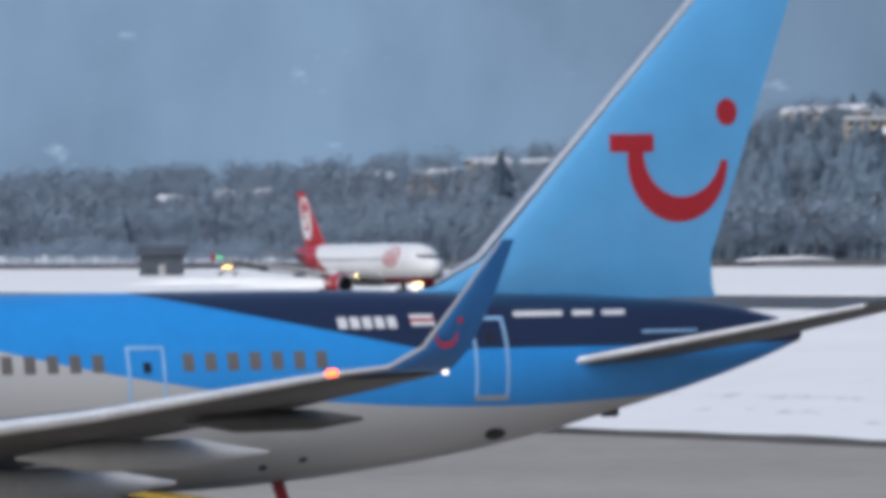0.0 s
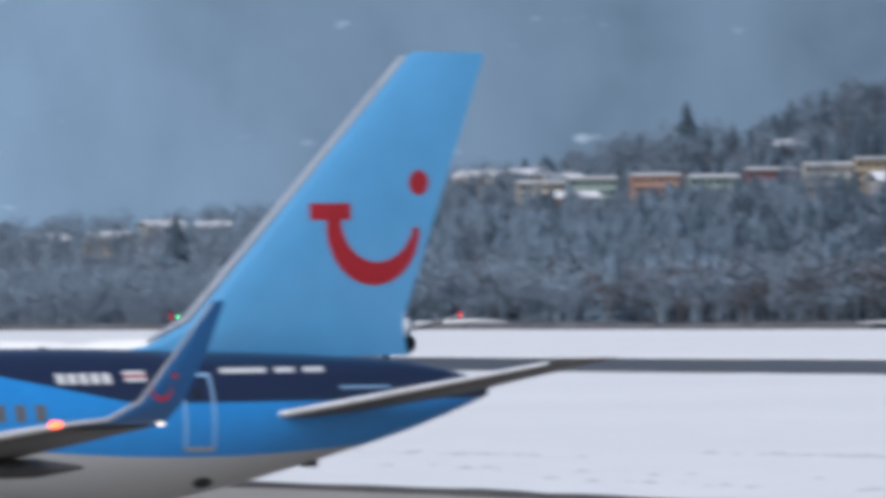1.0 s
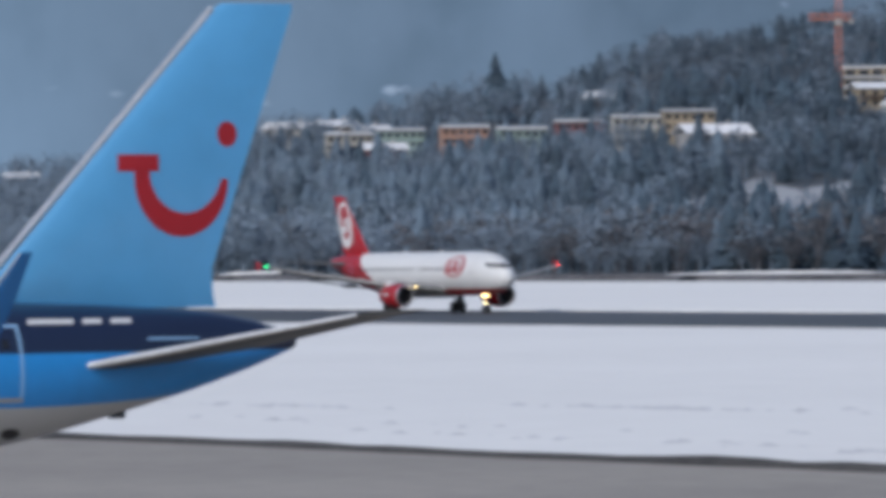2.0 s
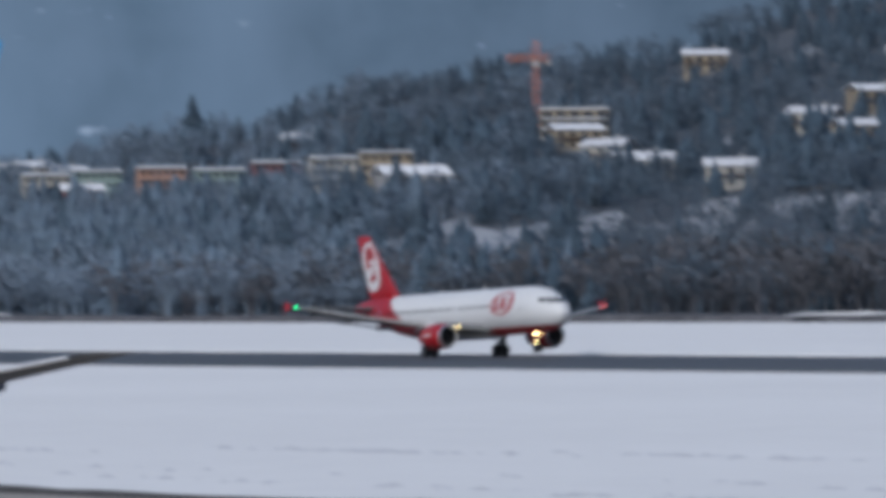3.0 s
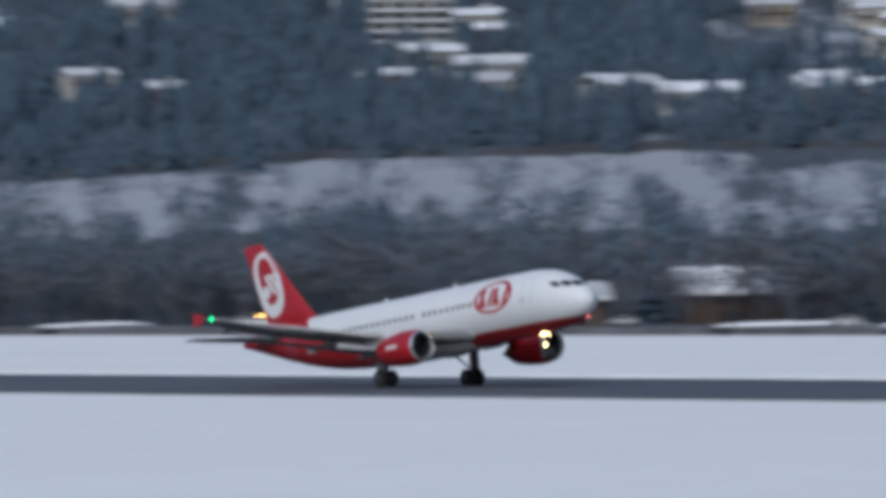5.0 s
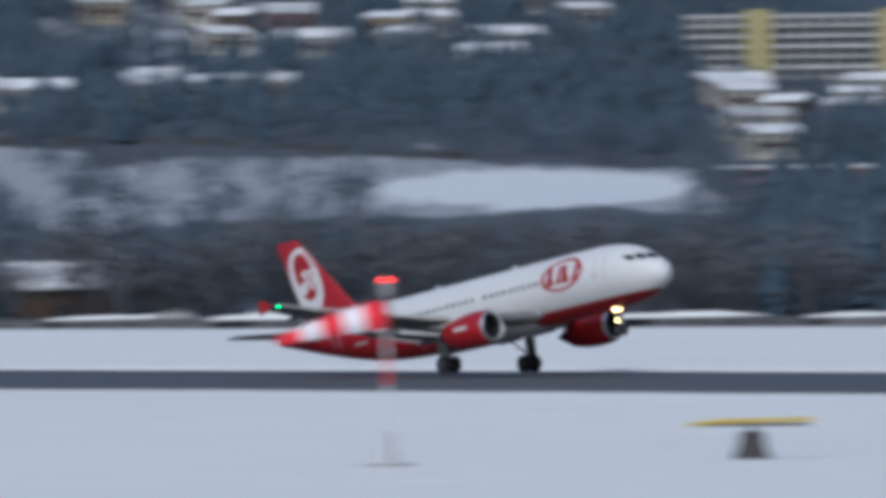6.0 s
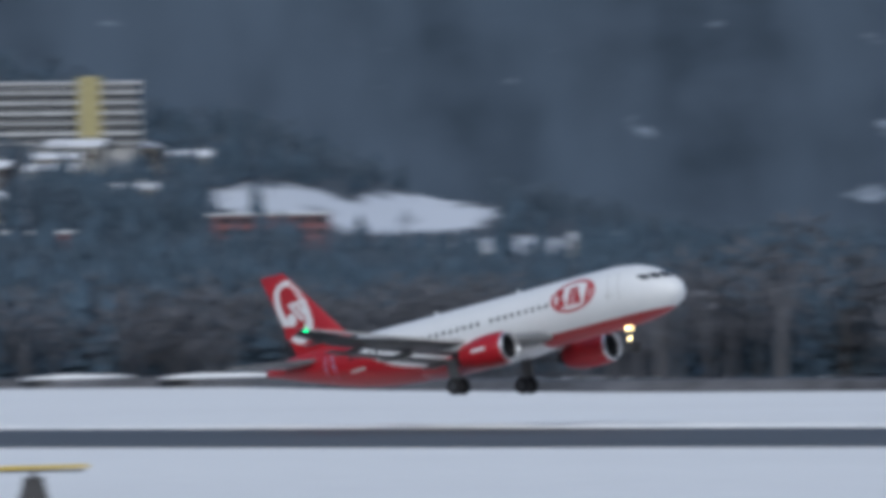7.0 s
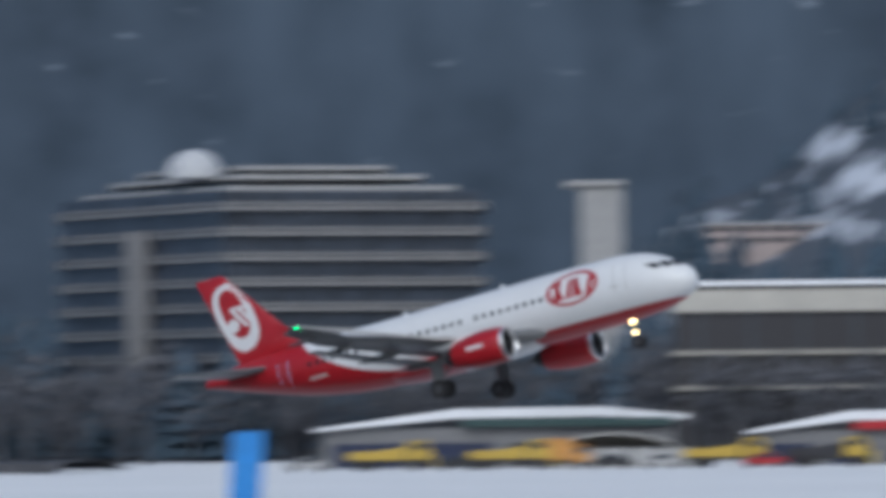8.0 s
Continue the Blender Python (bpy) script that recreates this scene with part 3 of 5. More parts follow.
def red_airliner():
    jet = thing("airliner", "white and red twin-engine airliner with gear down, taking off", "airplane")
    st = smooth_stations(A_ST)
    half = surface_of(st)
    part("fuselage", hull(st), M_RW, jet, "white hull with red belly and tail")
    part("wing_fairing", hull(smooth_stations([(6.6, 0.3, 1.9, 2.5), (5.0, 1.6, 1.6, 2.9), (2, 2.15, 1.5, 3.0), (0.0, 2.15, 1.5, 3.0)], 3), 24), M_WHITE, jet, "pale belly fairing at the wing root")
    part("rear_fairing", hull(smooth_stations([(0.0, 2.14, 1.51, 2.99), (-2, 2.1, 1.52, 3.0), (-4.5, 1.6, 1.62, 2.8), (-6.2, 0.3, 1.95, 2.4)], 3), 24), M_RED, jet, "red belly fairing behind the gear")
    fin = part("fin", foil_skin(A_FIN, "y"), M_RED, jet, "red tail fin")

    on_fin = fin_half(A_FIN)

    def in_fin(x, z):
        u = (z - 7.0) / 4.75
        lead, trail = -12.6 - 4.4 * u, -17.45 - 1.75 * u
        return max(trail + 0.06, min(lead - 0.06, x))

    tilt = radians(109)
    for side in (-1, 1):
        part("fin_oval", oval(-16.62, 8.95, 2.4, 1.42, tilt, on_fin, side, power=0.8, keep=in_fin), M_WHITE, fin, "white oval on the fin")
        part("fin_inner_oval", oval(-16.66, 9.2, 1.75, 0.9, tilt, on_fin, side, lift=0.026, power=0.82), M_RED, fin, "red field within the oval")
        part("fin_emblem_disc", oval(-16.9, 8.42, 0.46, 0.46, 0, on_fin, side, lift=0.04), M_WHITE, fin)
        for dx, z1 in ((0.0, 9.5), (0.52, 9.62)):
            part("fin_emblem_stroke", patch(-16.0 + dx, -15.62 + dx, 8.2 + 0.15 * dx, z1, on_fin, side, 3, -0.8, 0.04), M_WHITE, fin)
        part("fin_emblem_bar", patch(-16.95, -15.3, 9.42, 9.62, on_fin, side, 3, 0.1, 0.042), M_WHITE, fin)
    for side in (-1, 1):
        wing = part("wing", foil_skin([(7.0, side * 1.4, 2.35, 7.2, 0.9), (4.6, side * 3.5, 2.6, 5.6, 0.72), (2.2, side * 6.4, 2.95, 4.0, 0.5), (-1.0, side * 12.5, 3.85, 2.5, 0.3), (-2.2, side * 16.9, 4.75, 1.5, 0.16)]), M_WING, jet, "grey swept wing")
        part("wing_slat", foil_skin([(4.75, side * 3.6, 2.58, 0.5, 0.3), (2.4, side * 6.5, 2.93, 0.45, 0.24), (-2.05, side * 16.8, 4.72, 0.3, 0.12)]), M_BELLYP, wing, "pale leading edge slat")
        part("wingtip_fence", plate([(-2.5, 4.75), (-3.1, 5.15), (-3.8, 5.25), (-3.7, 4.75), (-3.75, 4.3), (-3.1, 4.4)], side * 16.9, side * 16.98), M_RED, wing, "red wingtip fence")
        part("navigation_lamp", turned([(-0.15, 0.02), (-0.08, 0.1), (0.08, 0.1), (0.15, 0.02)], 10), M_GREEN if side < 0 else M_REDL, wing, "lit navigation lamp").location = (-2.25, side * 16.6, 4.72)
        for y, x, z, s in ((3.6, -1.4, 2.1, 1.0), (7.4, -2.0, 2.75, 1.0), (11.2, -2.9, 3.35, 0.8), (14.4, -3.3, 4.0, 0.6)):
            part("flap_fairing", turned([(1.7 * s, 0.03), (1.0 * s, 0.2 * s), (-0.6 * s, 0.22 * s), (-1.8 * s, 0.04)], 12), M_WING, wing).location = (x, side * y, z)
        part("flap", foil_skin([(-0.3, side * 2.1, 2.05, 1.7, 0.2), (-1.75, side * 6.4, 2.62, 1.3, 0.16), (-3.4, side * 12.6, 3.5, 0.9, 0.1)]), M_WING, wing, "extended grey flap")
        eng = part("engine", turned_skin([(6.38, 1.02), (6.2, 1.10), (5.6, 1.17), (4.8, 1.18), (3.9, 1.1), (3.0, 0.93), (2.6, 0.82), (2.62, 0.74), (3.1, 0.76)], 32), M_RED, jet, "red engine nacelle")
        eng.location = (0, side * 5.75, 1.75)
        part("intake_lip", turned_skin([(6.36, 1.03), (6.46, 1.03), (6.55, 0.98), (6.56, 0.94), (6.48, 0.89), (6.3, 0.86)], 32), M_METAL, eng, "bare metal intake lip")
        part("intake_duct", turned_skin([(6.32, 0.87), (5.9, 0.84), (5.4, 0.86)], 28), M_DARK, eng, "dark intake duct")
        part("fan", turned([(5.45, 0.86), (5.5, 0.84), (5.52, 0.3), (5.75, 0.2), (5.95, 0.03)], 28), M_BLACK, eng, "dark fan with its spinner")
        part("exhaust_core", turned([(3.1, 0.72), (2.5, 0.62), (1.9, 0.46), (1.88, 0.4)], 22), M_DARK, eng, "dark exhaust core")
        part("exhaust_cone", turned([(1.95, 0.36), (1.5, 0.22), (1.1, 0.05)], 18), M_GEAR, eng, "grey exhaust cone")
        part("pylon", plate([(5.4, 0.9), (3.2, 1.5), (-0.5, 1.2), (1.6, 0.6)], -0.14, 0.14), M_WHITE, eng)
        part("engine_marking", ribbon([[(3.95 + 0.25 * i, 0.02), (3.95 + 0.25 * i, 0.24)] for i in range(6)], lambda x, z: math.sqrt(max((1.10 + 0.07 * min(x - 3.9, 1.0)) ** 2 - z * z, 0)), side, 0.02), M_WHITE, eng, "small white lettering bar")
        stab = part("stabilizer", foil_skin([(-13.9, side * 0.8, 4.95, 3.7, 0.36), (-17.6, side * 6.2, 5.25, 1.4, 0.12)]), M_WING, jet, "grey horizontal stabilizer")
        leg = part("main_gear", tube([(0.1, side * 3.8, 2.9), (0, side * 3.8, 0.6)], [0.17, 0.13]), M_GEAR, jet, "grey main gear leg")
        MAIN_LEGS.append(leg)
        for dy in (-0.46, 0.46):
            wheel(leg, 0, side * 3.8 + dy, 0.6, 0.6, 0.44)
        part("gear_brace", tube([(0, side * 3.8, 1.2), (0, side * 2.2, 2.2)], [0.07, 0.07], 8), M_GEAR, leg)
        part("gear_door", box((-0.45, side * 4.15 - 0.03, 1.0), (0.45, side * 4.15 + 0.03, 2.4), 0.02), M_WING, leg, "grey gear door")
    nose_leg = part("nose_gear", tube([(12.5, 0, 2.2), (12.64, 0, 0.4)], [0.13, 0.1]), M_GEAR, jet, "grey nose gear leg")
    for dy in (-0.25, 0.25):
        wheel(nose_leg, 12.64, dy, 0.38, 0.38, 0.22)
    for z, dy in ((1.78, 0.16), (1.78, -0.16), (1.02, 0.0)):
        part("landing_lamp", turned([(0.0, 0.03), (0.03, 0.15), (0.12, 0.14), (0.16, 0.04)], 14), M_LAMP, nose_leg, "lit landing lamp").location = (12.45, dy, z)
    for side in (-1, 1):
        # hood added to block the root lamp except from nearly ahead
        hood = part("root_lamp_hood", turned_skin([(0.0, 0.13), (0.3, 0.13), (0.32, 0.15), (0.0, 0.16)], 16), M_DARK, jet, "dark hood added to hide the wing root lamp from the side")
        hood.location = (5.0, side * 3.9, 2.62)
        part("root_lamp", turned([(0.0, 0.03), (0.02, 0.12), (0.05, 0.03)], 14), M_LAMP, hood, "small lit lamp at the wing root")
    part("tail_cone", turned([(-19.85, 0.16), (-20.0, 0.12), (-20.05, 0.03)], 14), M_DARK, jet).location = (0, 0, 5.02)
    for x in (4.0, -3.5):
        part("antenna", plate([(x, 5.85), (x - 0.35, 6.3), (x - 0.6, 6.3), (x - 0.5, 5.85)], -0.03, 0.03), M_WHITE, jet)
    for side in (-1, 1):
        for y0, y1, z0, z1 in ((0.06, 0.58, 4.43, 4.85), (0.66, 1.02, 4.45, 4.88), (1.09, 1.33, 4.50, 4.90)):
            part("cockpit_window", nose_pane(y0, y1, z0, z1, half, side), M_GLASS, jet, "dark cockpit window")
        for i in range(34):
            x = 9.6 - 0.62 * i
            if 7.3 < x < 11.8 or abs(x - 1.5) < 0.2:
                continue
            part("cabin_window", patch(x, x + 0.24, 4.22, 4.55, half, side, 1), M_GLASS, jet)
        # oval emblem on the forward hull
        ring = part("hull_emblem_ring", oval(9.6, 4.6, 1.95, 1.08, 0.05, half, side, 0.83), M_RED, jet, "red oval emblem")
        for x, w, s in ((8.15, 0.3, 0.25), (8.6, 0.3, -0.35), (9.1, 0.28, 0.2), (9.6, 0.26, 0.15), (10.0, 0.3, -0.3), (10.55, 0.28, 0.25)):
            part("emblem_stroke", patch(x, x + w * 1.25, 3.98, 5.2, half, side, 3, s), M_RED, ring)
        part("door_outline", patch(12.3, 13.0, 3.95, 4.02, half, side, 2), M_GREY, jet)
        part("hull_marking", patch(-11.0, -9.6, 3.38, 3.54, half, side, 4), M_BELLYP, jet, "small white lettering bar")
    for side in (-1, 1):
        for dx in (0.0, 0.84):
            part("door_edge", patch(12.6 + dx, 12.64 + dx, 3.55, 5.35, half, side, 5), M_GREY, jet)
        for x in (-13.4, -12.6):
            part("rear_door_edge", patch(x, x + 0.07, 3.3, 5.0, half, side, 4), M_PALE, jet)
    return jet


red_jet = red_airliner()

# ---- blue airliner parked on the apron ----
B_ST = [(8.6, 0.03, 3.0, 3.1), (8.3, 0.45, 2.55, 3.6), (7.4, 0.95, 2.05, 4.35), (6.0, 1.45, 1.65, 5.1), (4.0, 1.8, 1.42, 5.55), (1.5, 1.88, 1.38, 5.66), (-8, 1.88, 1.38, 5.68), (-20, 1.88, 1.38, 5.7),
        (-24.5, 1.86, 1.42, 5.7), (-28.5, 1.7, 1.8, 5.66), (-31, 1.5, 2.2, 5.57), (-34.3, 1.05, 3.0, 5.43), (-36.8, 0.6, 3.72, 5.22), (-38.0, 0.36, 4.15, 4.95), (-38.6, 0.2, 4.4, 4.75)]


B_FIN = [(-28.2, 0, 5.4, 8.4, 0.08), (-29.9, 0, 5.72, 6.62, 0.3), (-30.95, 0, 6.3, 5.55, 0.44), (-36.55, 0, 12.45, 2.1, 0.2), (-36.8, 0, 12.6, 1.85, 0.08)]


def blue_airliner(m):
    jet = thing("airliner", "parked blue airliner with navy sweep and red emblem on the fin", "airplane", m)
    st = smooth_stations(B_ST)
    half = surface_of(st)
    part("fuselage", hull(st, 56), M_BL, jet, "azure hull with navy tail sweep and pale belly")
    fin = part("fin", foil_skin(B_FIN, "y"), M_SKY, jet, "sky blue tail fin")
    part("fin_leading_edge", tube([(-29.9, 0, 5.8), (-30.9, 0, 6.32), (-36.55, 0, 12.48)], [0.04, 0.10, 0.08], 8), M_METAL, fin, "bare metal leading edge")

    on_fin = fin_half(B_FIN)

    for side in (1, -1):
        part("fin_emblem_bar", patch(-35.08, -34.02, 8.62, 9.02, on_fin, side, 3), M_LOGO, fin, "crimson bar of the emblem")
        curve = []
        for i in range(25):
            u = math.pi * (0.97 + 1.0 * i / 24)
            wdt = 0.3 + 0.2 * math.sin(math.pi * i / 24) - 0.17 * i / 24
            cx, cz = -35.74 - 1.1 * math.cos(u), 8.55 + 1.2 * math.sin(u)
            nx, nz = math.cos(u), 1.1 * math.sin(u)
            curve.append([(cx + nx * wdt * f * 0.62, cz - nz * wdt * f * 0.62) for f in (-1, 0, 1)])
        part("fin_emblem_smile", ribbon(curve, on_fin, side), M_LOGO, fin, "crimson smile of the emblem")
        part("fin_emblem_dot", oval(-36.9, 9.5, 0.26, 0.3, 0, on_fin, side), M_LOGO, fin, "crimson dot of the emblem")
    for side in (1, -1):
        wing = part("wing", foil_skin([(-10.5, side * 1.2, 1.95, 9.0, 1.0), (-13.8, side * 5.0, 2.5, 6.2, 0.7), (-18.0, side * 11, 3.3, 3.8, 0.42), (-21.2, side * 16.2, 4.15, 2.2, 0.22)]), M_UNDER, jet, "grey swept wing")
        part("wing_leading_edge", foil_skin([(-11.5, side * 2.3, 2.1, 0.7, 0.5), (-13.72, side * 5.0, 2.52, 0.6, 0.4), (-17.93, side * 11, 3.32, 0.45, 0.26), (-21.13, side * 16.2, 4.17, 0.3, 0.14)]), M_METAL, wing, "bare metal leading edge")
        winglet = part("winglet", loft([[(x - c * u, side * (y + t * w), z) for u, w in FOIL] for x, y, z, c, t in
                       ((-21.3, 16.2, 4.17, 2.0, 0.1), (-22.05, 16.8, 4.28, 1.35, 0.12), (-22.65, 17.15, 4.66, 0.98, 0.12), (-23.35, 17.55, 5.75, 0.66, 0.09), (-24.0, 17.85, 6.75, 0.28, 0.05))]), M_AZURE, wing, "blue blended winglet")
        arc = [(-23.02 - 0.24 * math.cos(math.pi * (1 + k / 10)), 5.02 + 0.26 * math.sin(math.pi * (1 + k / 10))) for k in range(11)]
        part("winglet_emblem", ribbon([[(x - 0.03 * (x + 23.02), z), (x, z - 0.09)] for x, z in arc], lambda x, z: 17.32, side, 0.1), M_LOGO, winglet, "small crimson smile emblem")
        part("winglet_emblem_dot", oval(-23.3, 5.2, 0.06, 0.06, 0, lambda x, z: 17.36, side, n=12, lift=0.1), M_LOGO, winglet)
        part("winglet_edge", tube([(-21.25, side * 16.2, 4.19), (-22.05, side * 16.8, 4.3), (-22.65, side * 17.15, 4.68), (-23.35, side * 17.55, 5.75), (-24.0, side * 17.85, 6.73)], [0.05, 0.045, 0.04, 0.035, 0.02], 8), M_EDGING, winglet, "bare metal edge")
        part("navigation_lamp", turned([(-0.14, 0.02), (-0.07, 0.07), (0.07, 0.07), (0.14, 0.02)], 10), M_ORANGEL if side > 0 else M_GREEN, wing, "lit navigation lamp").location = (-21.15, side * 16.15, 4.2)
        part("tail_lamp", turned([(-0.06, 0.02), (0, 0.06), (0.06, 0.02)], 8), M_WARM, wing, "small lit lamp").location = (-23.45, side * 16.3, 4.18)
        for y, x, z, s in ((4.4, -19.2, 1.75, 1.5), (8.0, -20.3, 2.45, 1.3), (12.0, -21.6, 3.2, 0.9)):
            part("flap_fairing", turned([(2.2 * s, 0.03), (1.0 * s, 0.26 * s), (-0.8 * s, 0.24 * s), (-2.0 * s, 0.04)], 14), M_BELLYP if y < 9 else M_UNDER, wing).location = (x, side * y, z)
        stab = part("stabilizer", foil_skin([(-32.6, side * 1.0, 4.0, 4.6, 0.3, 0.42), (-37.1, side * 6.7, 5.22, 1.75, 0.14, 0.12)]), M_UNDER, jet, "grey horizontal stabilizer")
        part("stabilizer_edge", tube([(-32.58, side * 1.0, 4.02), (-37.08, side * 6.7, 5.23)], [0.09, 0.05], 8), M_METAL, stab, "bare metal leading edge")
        eng = part("engine", turned([(-6.0, 1.1), (-5.8, 1.25), (-6.2, 1.36), (-8.5, 1.4), (-11, 1.1), (-12.2, 0.7)], 24), M_AZURE, jet, "blue engine nacelle")
        eng.location = (0, side * 6.5, 1.75)
        part("pylon", plate([(-8, 1.2), (-11, 1.6), (-15, 1.3), (-12, 0.6)], -0.15, 0.15), M_WHITE, eng)
        leg = part("main_gear", tube([(-18.0, side * 3.4, 2.2), (-18.0, side * 3.4, 0.55)], [0.2, 0.16]), M_GEAR, jet, "grey main gear leg")
        for dx in (-0.6, 0.6):
            for dy in (-0.45, 0.45):
                wheel(leg, -18 + dx, side * 3.4 + dy, 0.53, 0.53, 0.38)
        for i in range(58):
            x = 2.4 - 0.51 * i
            if abs(x + 22.5) < 0.75 or abs(x + 8) < 0.7:
                continue
            pane = part("cabin_window", patch(x, x + 0.25, 4.02, 4.4, half, side, 2), M_SHADE, jet)
        for x0, z0, z1, wd in ((-22.95, 3.05, 4.5, 0.8), (-31.0, 3.35, 5.0, 0.76)):
            door = part("cabin_door", patch(x0, x0 + 0.06, z0, z1, half, side, 6, 0, 0.02), M_PALE, jet, "pale door outline")
            part("door_edge", patch(x0 + wd, x0 + wd + 0.06, z0, z1, half, side, 6, 0, 0.02), M_PALE, door)
            part("door_edge", patch(x0, x0 + wd + 0.06, z1, z1 + 0.06, half, side, 4, 0, 0.02), M_PALE, door)
            part("door_sill", patch(x0, x0 + wd + 0.06, z0 - 0.1, z0, half, side, 4, 0, 0.03), M_GREY, door)
            part("door_window", patch(x0 + 0.32, x0 + 0.5, z1 - 0.5, z1 - 0.28, half, side, 2, 0, 0.02), M_GLASS, door)
        for i in range(5):
            part("registration_bar", patch(-28.45 + 0.29 * i, -28.24 + 0.29 * i, 4.86, 5.10, half, side, 2), M_WHITE, jet)
        flag = part("flag", patch(-29.35, -28.8, 4.9, 5.14, half, side, 2), M_WHITE, jet, "small flag in red, white and navy")
        part("flag_stripe", patch(-29.35, -28.8, 4.99, 5.05, half, side, 2, 0, 0.024), M_LOGO, flag)
        for x0, x1 in ((-32.5, -31.3), (-33.25, -32.75), (-34.05, -33.5)):
            part("lettering_bar", patch(x0, x1, 5.06, 5.17, half, side, 3, -0.3), M_WHITE, jet)
        part("hull_stripe", patch(-35.8, -34.4, 4.66, 4.71, half, side, 4), M_PALE, jet)
    part("belly_vent", oval(-30.9, 2.5, 0.28, 0.13, 0.1, half, 1, lift=0.02), M_DARK, jet)
    part("tail_skid", box((-34.2, -0.1, 2.8), (-33.8, 0.1, 3.02), 0.03), M_DARK, jet)
    nose_leg = part("nose_gear", tube([(3.4, 0, 1.8), (3.4, 0, 0.45)], [0.14, 0.12]), M_GEAR, jet)
    for dy in (-0.3, 0.3):
        wheel(nose_leg, 3.4, dy, 0.4, 0.4, 0.25)
    for x, z in ((-24.3, 2.1), (-25.4, 1.9), (-26.3, 2.05)):
        part("drain_port", oval(x, z, 0.1, 0.06, 0, half, 1, n=10, lift=0.01), M_DARK, jet)
    part("belly_antenna", plate([(-26.0, 1.55), (-26.2, 1.05), (-26.45, 1.05), (-26.3, 1.55)], -0.03, 0.03), M_RED, jet, "red blade antenna")
    part("roof_antenna", plate([(-27.0, 5.4), (-27.2, 5.72), (-27.35, 5.72), (-27.3, 5.4)], -0.02, 0.02), M_NAVY, jet)
    return jet


blue_jet = blue_airliner(pose(-139.90, 65.57, 0, 0, 0, 266.88) @ pose(30, 0, 0))


# ---- the valley side: woods, houses, airport buildings ----
def polar(a, r):
    return r * math.sin(radians(a)), r * math.cos(radians(a))


def town(a, r):
    """A place among the airport buildings, by bearing and distance from the apron's end."""
    return r * math.sin(radians(a)) + 19.3, r * math.cos(radians(a)) - 32.7


def on_slope(a, el):
    """The place on the hillside seen at this bearing and elevation."""
    r = FIELD_END / math.cos(radians(a)) + 5
    while r < CREST_R - 40:
        x, y = polar(a, r)
        if math.degrees(math.atan2(height(x, y) - EYE_Z, r)) >= el:
            break
        r += 12
    x, y = polar(a, r)
    return x, y, height(x, y)


def facing(a, x, y, z, turn=0.0):
    """A pose whose -y side looks back along the bearing."""
    return pose(x, y, z, 0, 0, -a + turn)


def conifer_shape(rng):
    v, f = [], []
    tiers = 8
    for k in range(5):
        v.append((0.018 * math.cos(k * 1.2566), 0.018 * math.sin(k * 1.2566), 0.0))
    v.append((0, 0, 0.95))
    f += [(k, (k + 1) % 5, 5) for k in range(5)]
    for i in range(tiers):
        z0, z1 = 0.08 + 0.80 * i / tiers, 0.08 + 0.80 * i / tiers + 0.24
        rad = 0.25 * (1 - i / tiers) ** 0.75 + 0.02
        b, spin = len(v), rng.random() * 6.28
        n = 11
        for k in range(n):
            q = rad * (1.0 if k % 2 else 0.62) * (0.7 + 0.55 * rng.random())
            v.append((q * math.cos(spin + 6.2832 * k / n), q * math.sin(spin + 6.2832 * k / n), z0 - 0.03 * rng.random()))
        v.append((0, 0, min(z1, 1.0)))
        f += [(b + k, b + (k + 1) % n, b + n) for k in range(n)]
    return np.array(v), np.array(f)


def bare_shape(rng):
    v, f = [], []

    def stick(p, q, r0, r1):
        b = len(v)
        for k in range(3):
            u = 2.094 * k
            v.append((p[0] + r0 * math.cos(u), p[1] + r0 * math.sin(u), p[2]))
        for k in range(3):
            u = 2.094 * k
            v.append((q[0] + r1 * math.cos(u), q[1] + r1 * math.sin(u), q[2]))
        for k in range(3):
            m = (k + 1) % 3
            f.append((b + k, b + m, b + 3 + m))
            f.append((b + k, b + 3 + m, b + 3 + k))

    stick((0, 0, 0), (0.01, 0, 0.5), 0.022, 0.012)
    lobes = []
    for k in range(7):
        u, h = rng.random() * 6.28, 0.22 + 0.3 * rng.random()
        q = (0.26 * math.cos(u) * (0.5 + rng.random() * 0.6), 0.26 * math.sin(u) * (0.5 + rng.random() * 0.6), h + 0.22 + 0.25 * rng.random())
        stick((0.005, 0, h), q, 0.010, 0.004)
        lobes.append(q)
    for k in range(105):
        c = lobes[k % 7]
        d = Vector((rng.gauss(0, 1), rng.gauss(0, 1), rng.gauss(0, 1))).normalized() * (rng.random() ** 0.5) * 0.17
        p = Vector(c) + d
        w = Vector((rng.gauss(0, 1), rng.gauss(0, 1), rng.gauss(0, 0.6))).normalized() * 0.024
        t = (d.normalized() + Vector((rng.gauss(0, .4), rng.gauss(0, .4), 0.5))).normalized() * (0.05 + 0.07 * rng.random())
        b = len(v)
        v += [tuple(p - w), tuple(p + w), tuple(p + t)]
        f.append((b, b + 1, b + 2))
    return np.array(v), np.array(f)


rng = random.Random(5)
CONIFERS = [conifer_shape(rng) for _ in range(5)]
BARES = [bare_shape(rng) for _ in range(6)]


